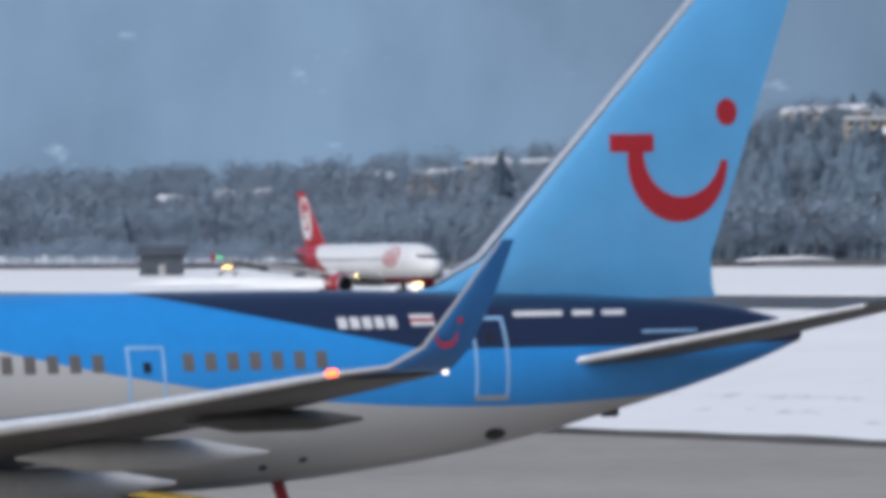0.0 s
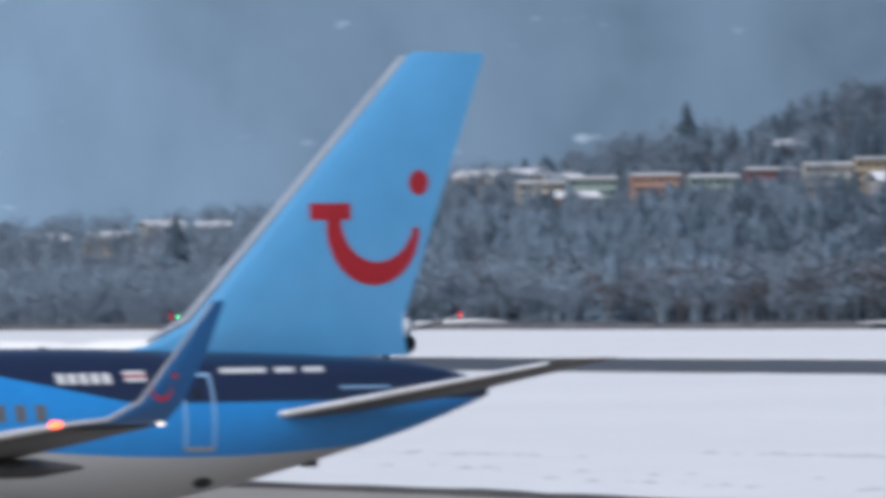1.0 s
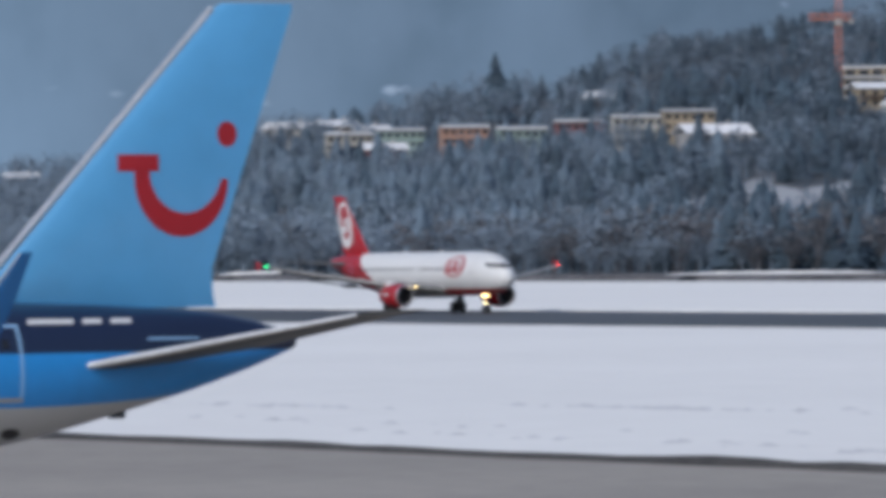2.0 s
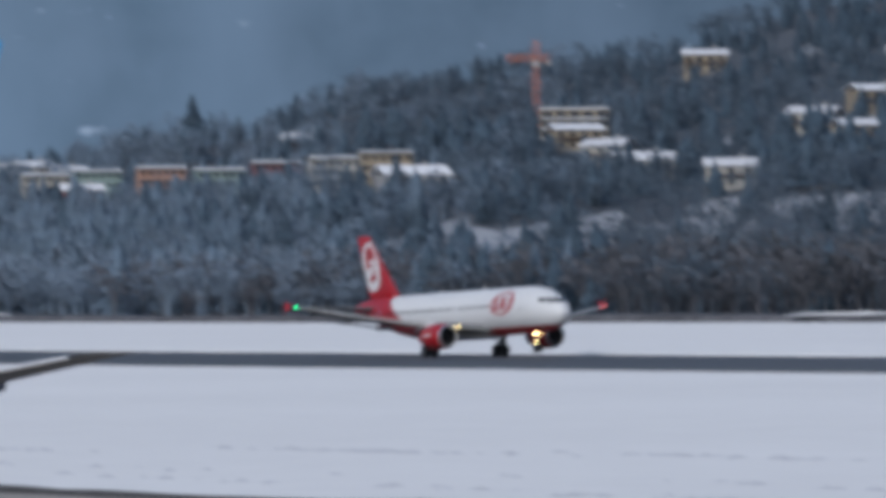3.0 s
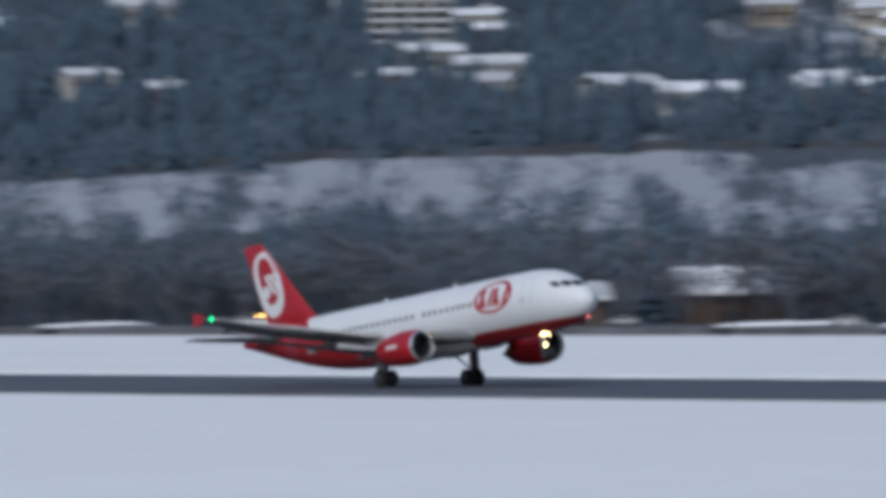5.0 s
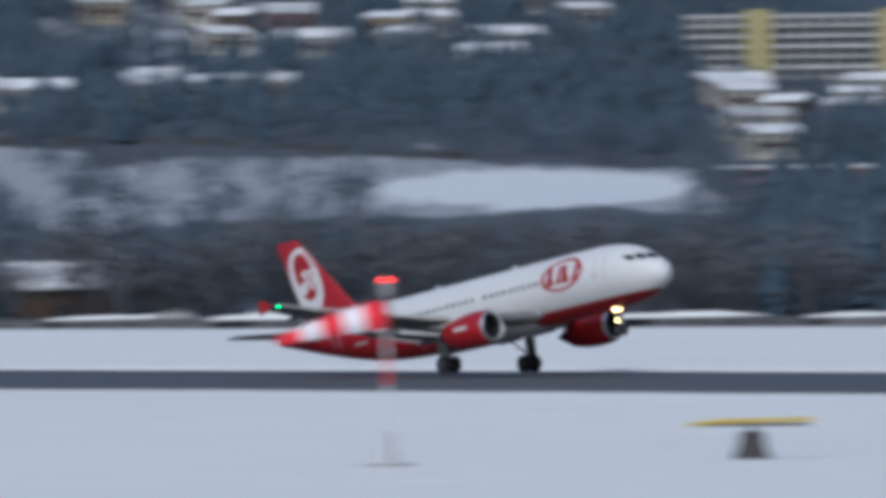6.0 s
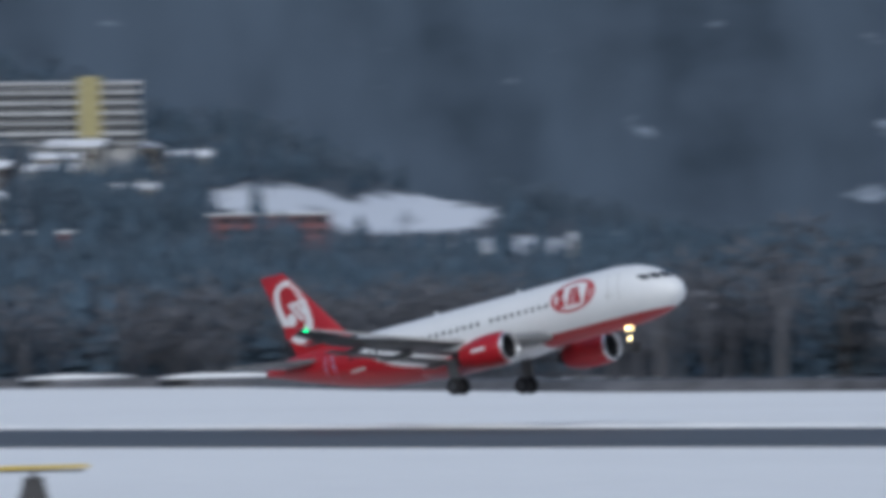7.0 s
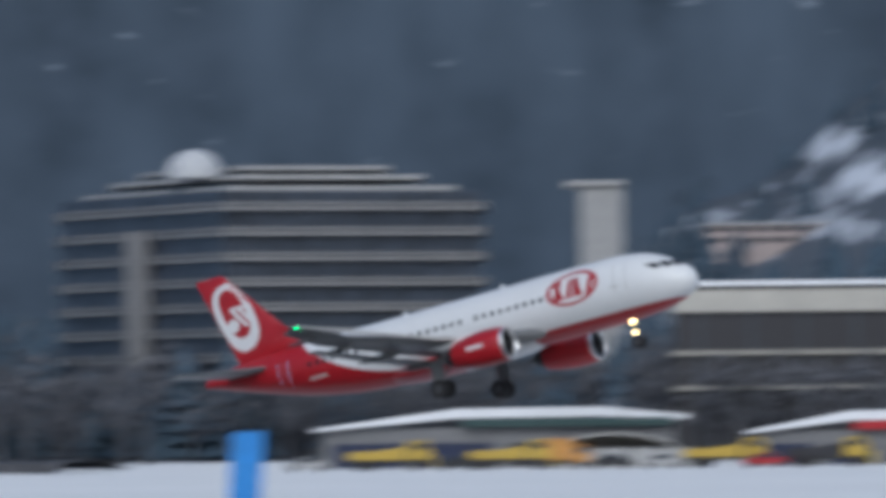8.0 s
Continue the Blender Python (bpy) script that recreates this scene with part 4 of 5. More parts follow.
def wood(name, shapes, places, material, label):
    """Many trees joined into one object."""
    vs, fs, base = [], [], 0
    for x, y, z, h, wide, spin in places:
        v, f = shapes[rng.randrange(len(shapes))]
        c, s = math.cos(spin), math.sin(spin)
        vs.append(np.column_stack(((v[:, 0] * c - v[:, 1] * s) * h * wide + x, (v[:, 0] * s + v[:, 1] * c) * h * wide + y, v[:, 2] * h + z - 0.3)))
        fs.append(f + base)
        base += len(v)
    v, f = np.vstack(vs), np.vstack(fs)
    me = bpy.data.meshes.new(name)
    me.vertices.add(len(v))
    me.vertices.foreach_set("co", v.ravel())
    me.loops.add(f.size)
    me.loops.foreach_set("vertex_index", f.ravel().astype(np.int32))
    me.polygons.add(len(f))
    me.polygons.foreach_set("loop_start", np.arange(0, f.size, 3, dtype=np.int32))
    me.update(calc_edges=True)
    me.materials.append(material)
    return tagged(new(name, me), label, "trees", kind="stuff")


HOUSE_SPOTS = []  # (x, y, clear radius, open stretch before it), so that no tree stands in a house


# houses
def house(name, w, d, h, roof, wall_mat, label, windows=3, floors=2, over=0.8, category="house"):
    """A house with a snow-covered gable roof whose ridge runs along its front."""
    ob = thing(name, label, category)
    part("wall", box((-w / 2, -d / 2, -4), (w / 2, d / 2, h), 0.05), wall_mat, ob)
    o = over
    roof_outline = [(-d / 2 - o, h - 0.15), (0, h + roof), (d / 2 + o, h - 0.15), (d / 2 + o, h + 0.15), (0, h + roof + 0.3), (-d / 2 - o, h + 0.15)]
    rings = [[(x, y, z) for y, z in roof_outline] for x in (-w / 2 - o, w / 2 + o)]
    part("roof", loft(rings), M_ROOFSNOW, ob, "snow-covered roof", smooth=False)
    part("chimney", box((w * 0.2, -0.5, h), (w * 0.2 + 0.8, 0.5, h + roof + 1.4), 0.05), M_GREY, ob)
    fh = h / floors
    for k in range(floors):
        for i in range(windows):
            cx = -w / 2 + (i + 0.5) * w / windows
            win = part("window", box((cx - 0.65, -d / 2 - 0.05, k * fh + 0.9), (cx + 0.65, -d / 2 + 0.1, k * fh + fh - 0.5), 0.02), M_PANE, ob)
        if k:
            part("balcony", box((-w / 2 + 0.3, -d / 2 - 1.0, k * fh + 0.1), (w / 2 - 0.3, -d / 2 - 0.06, k * fh + 0.85), 0.03), M_TIMBER, ob, "dark timber balcony")
    return ob


PROTOS = [
    house("house", 13, 10, 6.0, 1.9, M_CREAM, "cream house with a snow-covered gable roof"),
    house("house", 16, 11, 6.5, 2.1, M_CREAM, "wide cream house under a thick snowy roof", 4),
    house("house", 11, 9, 5.0, 1.8, M_TIMBER, "dark timber house with a snowy roof", 2),
    house("house", 14, 10, 6.0, 1.6, M_OCHRE, "ochre house with a flat snowy gable roof", 4),
    house("house", 19, 11, 5.5, 2.5, M_GREY, "grey farmhouse with a broad snowy roof", 5),
    house("house", 13, 9, 6.0, 1.8, M_ROSE, "red-walled house with a snow-covered roof", 3),
]
used_protos = set()


def put_house(kind, a, el, turn=0.0, place=None):
    x, y, z = place or on_slope(a, el)
    HOUSE_SPOTS.append((x, y, 13, 24))
    m = facing(a, x, y, z, turn)
    if kind in used_protos:
        return copy_thing(PROTOS[kind], m)
    used_protos.add(kind)
    PROTOS[kind].matrix_basis = m
    return PROTOS[kind]


for ob in PROTOS:
    tagged(ob, group="houses on the hillside")
# kind, bearing, elevation of the foot, turn
HOUSES_WEST = [(0, -66.7, 0.14, 10), (1, -66.2, 0.16, -15), (0, -64.3, 0.58, 20), (2, -63.9, 0.72, 0), (3, -64.7, 0.33, -25), (0, -65.2, 0.3, 15), (1, -61.8, 0.76, -20), (0, -61.45, 0.78, 25),
               (5, -61.08, 0.58, 10), (4, -58.5, 0.68, 20), (0, -56.95, 0.88, -30), (1, -56.68, 0.75, 5), (3, -56.2, 1.6, 0), (0, -55.35, 1.12, -15), (1, -54.45, 1.28, 10)]
HOUSES_MID = [(0, -54.25, 1.55, 25), (2, -54.14, 1.62, -10), (1, -54.36, 1.34, 15), (0, -53.86, 1.27, -20), (3, -53.44, 1.27, 30), (0, -53.13, 1.88, 0), (4, -51.95, 2.02, -10), (0, -52.39, 1.46, 15),
              (2, -51.82, 1.38, -5), (1, -49.75, 1.62, 12), (4, -49.28, 1.53, -10), (1, -49.4, 1.36, 8), (5, -50.07, 1.43, -15), (4, -47.69, 1.3, 0), (0, -46.68, 1.31, 5)]
HOUSES_EAST = [(0, -46.29, 1.31, -5), (1, -45.89, 1.31, 8), (3, -47.11, 1.98, 0), (4, -46.35, 2.0, 5), (5, -45.69, 1.86, 10), (4, -45.5, 1.7, -6), (0, -44.6, 1.85, 12), (1, -44.1, 2.0, -8), (0, -42.15, 1.22, 15),
               (2, -41.8, 1.16, -20), (1, -42.05, 1.0, 10), (0, -41.3, 1.1, -12), (3, -40.7, 0.95, 8), (1, -44.65, 1.95, 10), (0, -44.75, 1.72, -20), (4, -44.0, 1.7, 15), (1, -44.1, 1.55, -8), (0, -43.4, 1.9, 20), (4, -43.85, 2.02, 0), (0, -42.3, 1.3, 25), (1, -41.1, 1.28, -15), (0, -40.2, 1.22, 10), (0, -38.1, 0.42, 10), (1, -37.0, 0.5, 5)]
for k, a, el, turn in HOUSES_WEST + HOUSES_MID + HOUSES_EAST:
    put_house(k, a, el, turn)
for a0, a1, e0, e1, n in ((-55.2, -53.2, 0.95, 1.9, 6), (-50.5, -45.2, 1.35, 2.2, 10), (-46.9, -44.2, 1.2, 2.3, 5), (-42.4, -40.4, 0.85, 1.5, 5), (-59.5, -55.5, 0.6, 1.2, 3), (-62.9, -60.8, 0.3, 0.8, 3)):
    for _ in range(n):
        put_house(rng.choice((0, 0, 1, 2, 3, 4)), rng.uniform(a0, a1), rng.uniform(e0, e1), rng.uniform(-35, 35) + rng.choice((0, 0, 75)))


def block(name, w, d, floors, wall_mat, label, m, columns=(), bays=6, snow=True, balconies=True, column_mat=None):
    """A block of flats with a pale balcony band on every floor."""
    ob = thing(name, label, "apartment building", m)
    h = floors * 3.0
    part("wall", box((-w / 2, -d / 2, -8), (w / 2, d / 2, h), 0.05), wall_mat, ob)
    part("roof", box((-w / 2 - 0.5, -d / 2 - 0.5, h), (w / 2 + 0.5, d / 2 + 0.5, h + 0.7), 0.15), M_ROOFSNOW if snow else M_GREY, ob, "flat roof under snow")
    for k in range(floors):
        if balconies:
            part("balcony", box((-w / 2, -d / 2 - 1.3, k * 3.0 - 0.1), (w / 2, -d / 2 - 0.05, k * 3.0 + 0.95), 0.04), M_FLAT, ob, "pale balcony band")
        for i in range(bays):
            x = -w / 2 + (i + 0.5) * w / bays
            part("window", box((x - w / bays * 0.36, -d / 2 - 0.04, k * 3.0 + 1.0), (x + w / bays * 0.36, -d / 2 + 0.1, k * 3.0 + 2.6), 0.02), M_PANE, ob)
    for x, wd in columns:
        part("stair_tower", box((x - wd / 2, -d / 2 - 2.0, -6), (x + wd / 2, -d / 2 + 1, h + 2.2), 0.1), column_mat or wall_mat, ob, "rendered stair tower")
    return ob


def plain_block(w, d, floors, wall_mat, label, m, group=""):
    """A coloured terrace of flats with a pitched snowy roof."""
    ob = thing("apartment_house", label, "apartment building", m, group)
    h = floors * 2.8
    part("wall", box((-w / 2, -d / 2, -5), (w / 2, d / 2, h), 0.05), wall_mat, ob)
    rings = [[(x, y, z) for y, z in ((-d / 2 - 0.6, h), (0, h + 0.7), (d / 2 + 0.6, h), (d / 2 + 0.6, h + 0.35), (0, h + 1.05), (-d / 2 - 0.6, h + 0.35))] for x in (-w / 2 - 0.3, w / 2 + 0.3)]
    part("roof", loft(rings), M_FLAT, ob, "low roof thinly covered with snow", smooth=False)
    for k in range(floors):
        for i in range(6):
            x = -w / 2 + (i + 0.5) * w / 6
            part("window", box((x - 0.7, -d / 2 - 0.05, k * 2.8 + 0.8), (x + 0.7, -d / 2 + 0.1, k * 2.8 + 2.2), 0.02), M_PANE, ob)
    return ob


TERRACE = [(-60.95, 0.66, M_MINT, "mint green"), (-60.45, 0.68, M_ORANGE, "orange"), (-60.0, 0.66, M_MINT, "mint green"), (-59.55, 0.72, M_ROSE, "red"), (-59.1, 0.74, M_CREAM, "cream"), (-58.7, 0.78, M_OCHRE, "ochre"), (-61.35, 0.64, M_CREAM, "cream")]
for a, el, paint, word in TERRACE:
    x, y, z = on_slope(a, el)
    HOUSE_SPOTS.append((x, y, 15, 40))
    plain_block(14.5, 10, 3, paint, word + " rendered terrace of flats under a snowy roof", facing(a, x, y, z, 6), "terraced flats on the hillside")


def put_block(name, w, d, floors, paint, label, a, el, **more):
    x, y, z = on_slope(a, el)
    HOUSE_SPOTS.append((x, y, w * 0.55, 75))
    return block(name, w, d, floors, paint, label, facing(a, x, y, z), **more)


put_block("apartment_building", 74, 14, 6, M_GREY, "long block of flats with pale balconies and yellow stair towers", -41.6, 1.46, columns=((-16, 7.5), (22, 6.5)), bays=16, column_mat=M_YELLOW)
put_block("apartment_building", 24, 12, 4, M_CREAM, "cream block of flats with white balcony bands", -49.9, 1.86, bays=4)
put_block("apartment_building", 20, 12, 3, M_OCHRE, "ochre block under construction below the crane", -57.22, 1.08, bays=5)
put_block("apartment_building", 36, 12, 2, M_ROSE, "long low red building with a snowy roof", -41.7, 0.56, bays=7, balconies=False)
put_block("apartment_building", 33, 12, 2, M_ROSE, "low brick-red building among trees", -39.65, 0.72, bays=7, balconies=False)


put_block("apartment_building", 46, 12, 2, mat("pale_pink_render", (0.33, 0.28, 0.27), 0.85, scale=0.2, fine=1.5), "long pale pink building under snow on the slope", -28.05, 1.2, bays=9, balconies=False)


def barn(a, r, w, label, eave, rise):
    x, y = polar(a, r)
    ob = thing("barn", label, "barn", facing(a, x, y, height(x, y), 8))
    part("wall", box((-w / 2, -5, -1), (w / 2, 5, eave + 0.4), 0.05), M_TIMBER, ob)
    top = eave + rise
    rings = [[(xx, y2, z) for y2, z in ((-6.4, eave), (0, top), (6.4, eave), (6.4, eave + 0.5), (0, top + 0.5), (-6.4, eave + 0.5))] for xx in (-w / 2 - 0.8, w / 2 + 0.8)]
    part("roof", loft(rings), M_ROOFSNOW, ob, "broad snow-covered roof", smooth=False)
    part("gable_board", plate([(-5.0, eave), (5.0, eave), (0, top - 0.3)], -0.05, 0.05), M_TIMBER, ob).matrix_basis = pose(w / 2 + 0.02, 0, 0, 0, 0, 90)
    part("door", box((-1.6, -5.08, -0.5), (1.6, -4.95, 2.6), 0.03), M_BLACK, ob)
    HOUSE_SPOTS.append((x, y, 12, 30))


barn(-48.75, 1065, 10.5, "timber barn with a snow-covered roof at the field's edge", 4.6, 2.2)
barn(-47.5, 1075, 15, "timber barn with a broad white roof among bare trees", 5.0, 3.6)


def road_wall():
    """The low dark wall of the hillside road above the open meadow."""
    bm = bmesh.new()
    rows = []
    for i in range(75):
        a = -55.4 + 0.15 * i
        el, r = between(MEADOW_TOP, a) + 0.01, FIELD_END / math.cos(radians(a)) + 5
        while r < CREST_R - 40:
            x, y = polar(a, r)
            if math.degrees(math.atan2(height(x, y) - EYE_Z, r)) >= el:
                break
            r += 3
        h = 1.9 + 0.4 * noise.noise((a * 0.7, 1.0, 4.0))
        u = Vector((x, y)).normalized()
        rows.append([bm.verts.new((x + u.x * d, y + u.y * d, height(x, y) + z)) for d, z in ((0, -1.5), (0, h), (0.5, h), (5.0, h - 0.2), (6.0, -1.0))])
    for p, q in zip(rows, rows[1:]):
        for k in range(4):
            bm.faces.new((p[k], q[k], q[k + 1], p[k + 1]))
    bmesh.ops.recalc_face_normals(bm, faces=bm.faces)
    m = mat("dark_wall_stone", (0.055, 0.058, 0.066), 0.9, spread=0.3, scale=0.05, fine=0.6)
    return tagged(part("retaining_wall", bm, m), "dark stone wall of the road above the snowy meadow", "wall", kind="structure")


road_wall()


def hut(a, r):
    x, y = polar(a, r)
    ob = thing("hut", "small dark timber hut standing in the snow", "hut", facing(a, x, y, 0))
    part("wall", box((-4.2, -3, 0), (4.2, 3, 4.0), 0.05), M_SLATE, ob)
    rings = [[(xx, y2, z) for y2, z in ((-3.6, 3.8), (0, 5.4), (3.6, 3.8), (3.6, 4.1), (0, 5.7), (-3.6, 4.1))] for xx in (-4.8, 4.8)]
    part("roof", loft(rings), M_SLATE, ob, smooth=False)
    part("door", box((-0.6, -3.06, 0), (0.6, -2.95, 2.1), 0.02), M_GREY, ob)


hut(-66.86, 1390)


def crane(a, el):
    x, y, z = on_slope(a, el)
    HOUSE_SPOTS.append((x, y, 9, 24))
    ob = thing("tower_crane", "orange tower crane over a building site", "crane", facing(a, x, y, z))
    M_CRANE = mat("orange_crane_paint", (0.55, 0.17, 0.08), 0.6)
    mast = bmesh.new()
    for sx in (-0.8, 0.8):
        for sy in (-0.8, 0.8):
            box((sx - 0.14, sy - 0.14, -3), (sx + 0.14, sy + 0.14, 27), 0, mast)
    for k in range(15):
        for sy in (-0.8, 0.8):
            box((-0.8, sy - 0.08, k * 2 - 2), (0.8, sy + 0.08, k * 2 - 1.8), 0, mast)
    part("mast", mast, M_CRANE, ob, smooth=False)
    jib = bmesh.new()
    for z0 in (20.4, 22.0):
        box((-9, -0.15, z0), (4.5, 0.15, z0 + 0.3), 0, jib)
    for k in range(9):
        box((-9 + 1.5 * k, -0.1, 20.4), (-8.8 + 1.5 * k, 0.1, 22.2), 0, jib)
    part("jib", jib, M_CRANE, ob, smooth=False)
    part("cab", box((-1.2, -1.3, 18.6), (1.2, 1.0, 20.6), 0.1), M_GREY, ob)
    part("counterweight", box((3.2, -0.8, 19.0), (4.5, 0.8, 20.6), 0.1), M_GREY, ob)


crane(-57.52, 1.2)

# woods on the hillside and along the valley floor
def clear_of_houses(x, y):
    return all((x - hx) ** 2 + (y - hy) ** 2 > hr * hr and not (0 < (hx - x) * hx + (hy - y) * hy < clear * math.hypot(hx, hy) and abs((x - hx) * hy - (y - hy) * hx) < 0.8 * hr * math.hypot(hx, hy)) for hx, hy, hr, clear in HOUSE_SPOTS)


hill_conifers, hill_bares = [], []
for _ in range(30000):
    a = rng.uniform(-69.5, -26.5)
    r0 = FIELD_END / math.cos(radians(a))
    r = r0 + 25 + (CREST_R + 20 - r0) * rng.random()
    if r > CREST_R + 20:
        continue
    x, y = polar(a, r)
    z = height(x, y)
    cover = snow_cover(x, y, z)
    if rng.random() < cover * 1.05 or rng.random() < 0.25:
        continue
    above = max(cover_at(a, math.degrees(math.atan2(z + dh - EYE_Z, r))) for dh in (4, 8, 12))
    if above > 0.35 and rng.random() < above * 1.06 or a > -29.8 and rng.random() < 0.75 or not clear_of_houses(x, y):
        continue
    n = noise.noise((x * 0.006, y * 0.006, 9.0))
    west = max(0.0, min(1.0, (a + 63) / 5))
    if n + 0.5 * west + rng.uniform(-0.5, 0.5) > 0.42 and cover < 0.3 and a > -63.5 and not (-57 < a < -42 and z < 26) or rng.random() < 0.03:
        hill_conifers.append((x, y, z, rng.uniform(8, 16) * (0.72 if r > 2250 else 1), rng.uniform(0.95, 1.5), rng.random() * 6.28))
    else:
        hill_bares.append((x, y, z, rng.uniform(7, 13), rng.uniform(0.9, 1.4), rng.random() * 6.28))


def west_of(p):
    """Whether a tree takes the pale haze colour, which is likelier westwards."""
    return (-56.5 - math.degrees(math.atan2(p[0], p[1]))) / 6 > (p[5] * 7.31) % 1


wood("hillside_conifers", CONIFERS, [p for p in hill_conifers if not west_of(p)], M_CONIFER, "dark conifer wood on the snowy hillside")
wood("frosted_conifers", CONIFERS, [p for p in hill_conifers if west_of(p)], M_HAZE_FIR, "conifers painted pale for the haze on the western hillside")
wood("hillside_trees", BARES, [p for p in hill_bares if not west_of(p)], M_HAZE_TWIG, "bare trees tinted blue for haze on the hillside")
wood("frosted_trees", BARES, [p for p in hill_bares if west_of(p)], M_HAZE_PALE, "bare trees painted pale for the haze on the western hillside")
belt = []
for _ in range(3000):
    a = rng.uniform(-69.5, -33.0) if rng.random() < 0.86 else rng.uniform(-33, -27)
    r = (FIELD_END + 4) / math.cos(radians(a)) + rng.uniform(8, 130)
    dense = 0.55 + 0.6 * noise.noise((a * 0.9, 4.0, 0))
    x, y = polar(a, r)
    if rng.random() > dense + 0.25 or not all((x - hx) ** 2 + (y - hy) ** 2 > hr * hr for hx, hy, hr, _clear in HOUSE_SPOTS[-40:]):
        continue
    low = 0.55 if a < -63.5 else 1.0
    belt.append((x, y, height(x, y), low * rng.uniform(6.5, 14), rng.uniform(1.0, 1.5), rng.random() * 6.28))
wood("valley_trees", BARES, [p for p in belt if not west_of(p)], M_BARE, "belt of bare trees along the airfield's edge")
wood("frosted_valley_trees", BARES, [p for p in belt if west_of(p)], M_HAZE_PALE, "belt of trees painted pale for haze along the far field")


def single_tree(a, r, h, wide, label, bare=False):
    x, y = polar(a, r)
    shape = (BARES if bare else CONIFERS)[rng.randrange(5)]
    ob = thing("tree", label, "tree", pose(x, y, height(x, y) - 0.2, 0, 0, rng.random() * 360))
    bm = bmesh.new()
    verts = [bm.verts.new((p[0] * h * wide, p[1] * h * wide, p[2] * h)) for p in shape[0]]
    for tri in shape[1]:
        if len(set(tri)) == 3:
            bm.faces.new([verts[i] for i in tri])
    part("crown", bm, M_BARE if bare else M_CONIFER, ob, smooth=False)
    part("trunk", tube([(0, 0, 0), (0, 0, h * 0.5)], [h * 0.02, h * 0.012], 8), M_BARK, ob)


single_tree(-54.06, 1180, 32, 0.5, "tall slender dark tree above the valley belt")
single_tree(-61.29, 1600, 14, 1.2, "dark spruce among the houses")
single_tree(-64.2, 1900, 26, 1.2, "tall dark conifer beside a snowy house")
single_tree(-60.2, 2400, 24, 1.1, "tall conifer on the wooded crest")
single_tree(-35.7, 870, 17, 1.3, "broad bare tree beside the airfield", True)
single_tree(-45.0, 1010, 17, 1.4, "broad bare tree at the field's edge", True)


# embankment and road at the far side of the field
def embankment():
    bm = bmesh.new()
    rows = []
    for i in range(260):
        x = -2000 + i * 6.2
        k = 1 + 0.35 * noise.noise((x * 0.02, 0, 2))
        y = 668 + 10 * noise.noise((x * 0.004, 0, 8)) - 45 * min(1, max(0, (x + 560) / 60)) - 33 * min(1, max(0, (x + 500) / 60))
        rows.append([bm.verts.new(p) for p in ((x, y, 0.0), (x, y + 1.0, 1.1 * k), (x, y + 9, 1.3 * k), (x, y + 14, 0.3))])
    for p, q in zip(rows, rows[1:]):
        for i in range(3):
            bm.faces.new((p[i], q[i], q[i + 1], p[i + 1]))
    bmesh.ops.recalc_face_normals(bm, faces=bm.faces)
    m = mat("dark_embankment", (0.05, 0.05, 0.055), 0.9, spread=0.4, scale=0.03, fine=0.4, second=(0.13, 0.13, 0.14))
    return tagged(part("embankment", bm, m), "dark road embankment along the snow field", "embankment", kind="structure")


embankment()


def car(a, r, paint, label, kind="car"):
    """A road vehicle seen side on."""
    x, y = polar(a, r) if a < -34.5 else town(a, r)
    ob = thing(kind, label, "car" if kind == "car" else "truck", facing(a, x, y, 1.2 if kind == "car" else 0.0, rng.uniform(-10, 10)))
    if kind == "car":
        body = [(-2.1, 0.35), (-2.15, 0.8), (-1.4, 0.95), (-0.8, 1.45), (0.8, 1.45), (1.5, 0.95), (2.1, 0.8), (2.1, 0.35)]
        part("body", plate(body, -0.85, 0.85), paint, ob, smooth=False)
        part("windows", plate([(-1.2, 0.97), (-0.75, 1.38), (0.75, 1.38), (1.3, 0.97)], -0.87, 0.87), M_PANE, ob, smooth=False)
        xs, rad = (-1.35, 1.35), 0.33
    else:
        part("chassis", box((-4.2, -1.1, 0.7), (4.0, 1.1, 1.1), 0.05), M_BLACK, ob)
        part("cab", plate([(1.9, 1.1), (1.9, 3.0), (3.6, 3.0), (4.1, 2.0), (4.1, 1.1)], -1.15, 1.15), paint, ob, smooth=False)
        part("windscreen", plate([(2.3, 2.1), (2.3, 2.8), (3.5, 2.8), (3.75, 2.1)], -1.17, 1.17), M_PANE, ob, smooth=False)
        part("load_bed", plate([(-4.2, 1.1), (-4.3, 1.9), (-1.0, 2.0), (1.6, 2.4), (1.6, 1.1)], -1.15, 1.15), M_DARK if a > -28 else paint, ob, smooth=False)
        part("plough_blade", plate([(4.5, 0.25), (4.35, 0.9), (4.6, 1.5), (4.75, 1.45), (4.5, 0.9), (4.65, 0.25)], -1.6, 1.6), M_SIGNY, ob)
        xs, rad = (-3.0, -1.9, 2.8), 0.52
    for wx in xs:
        for side in (-1, 1):
            w = part("wheel", turned([(-0.12, rad * 0.6), (-0.12, rad), (0.12, rad), (0.12, rad * 0.6)], 14, "Y"), M_TYRE, ob)
            w.location = (wx, side * 0.85, rad)
    return ob


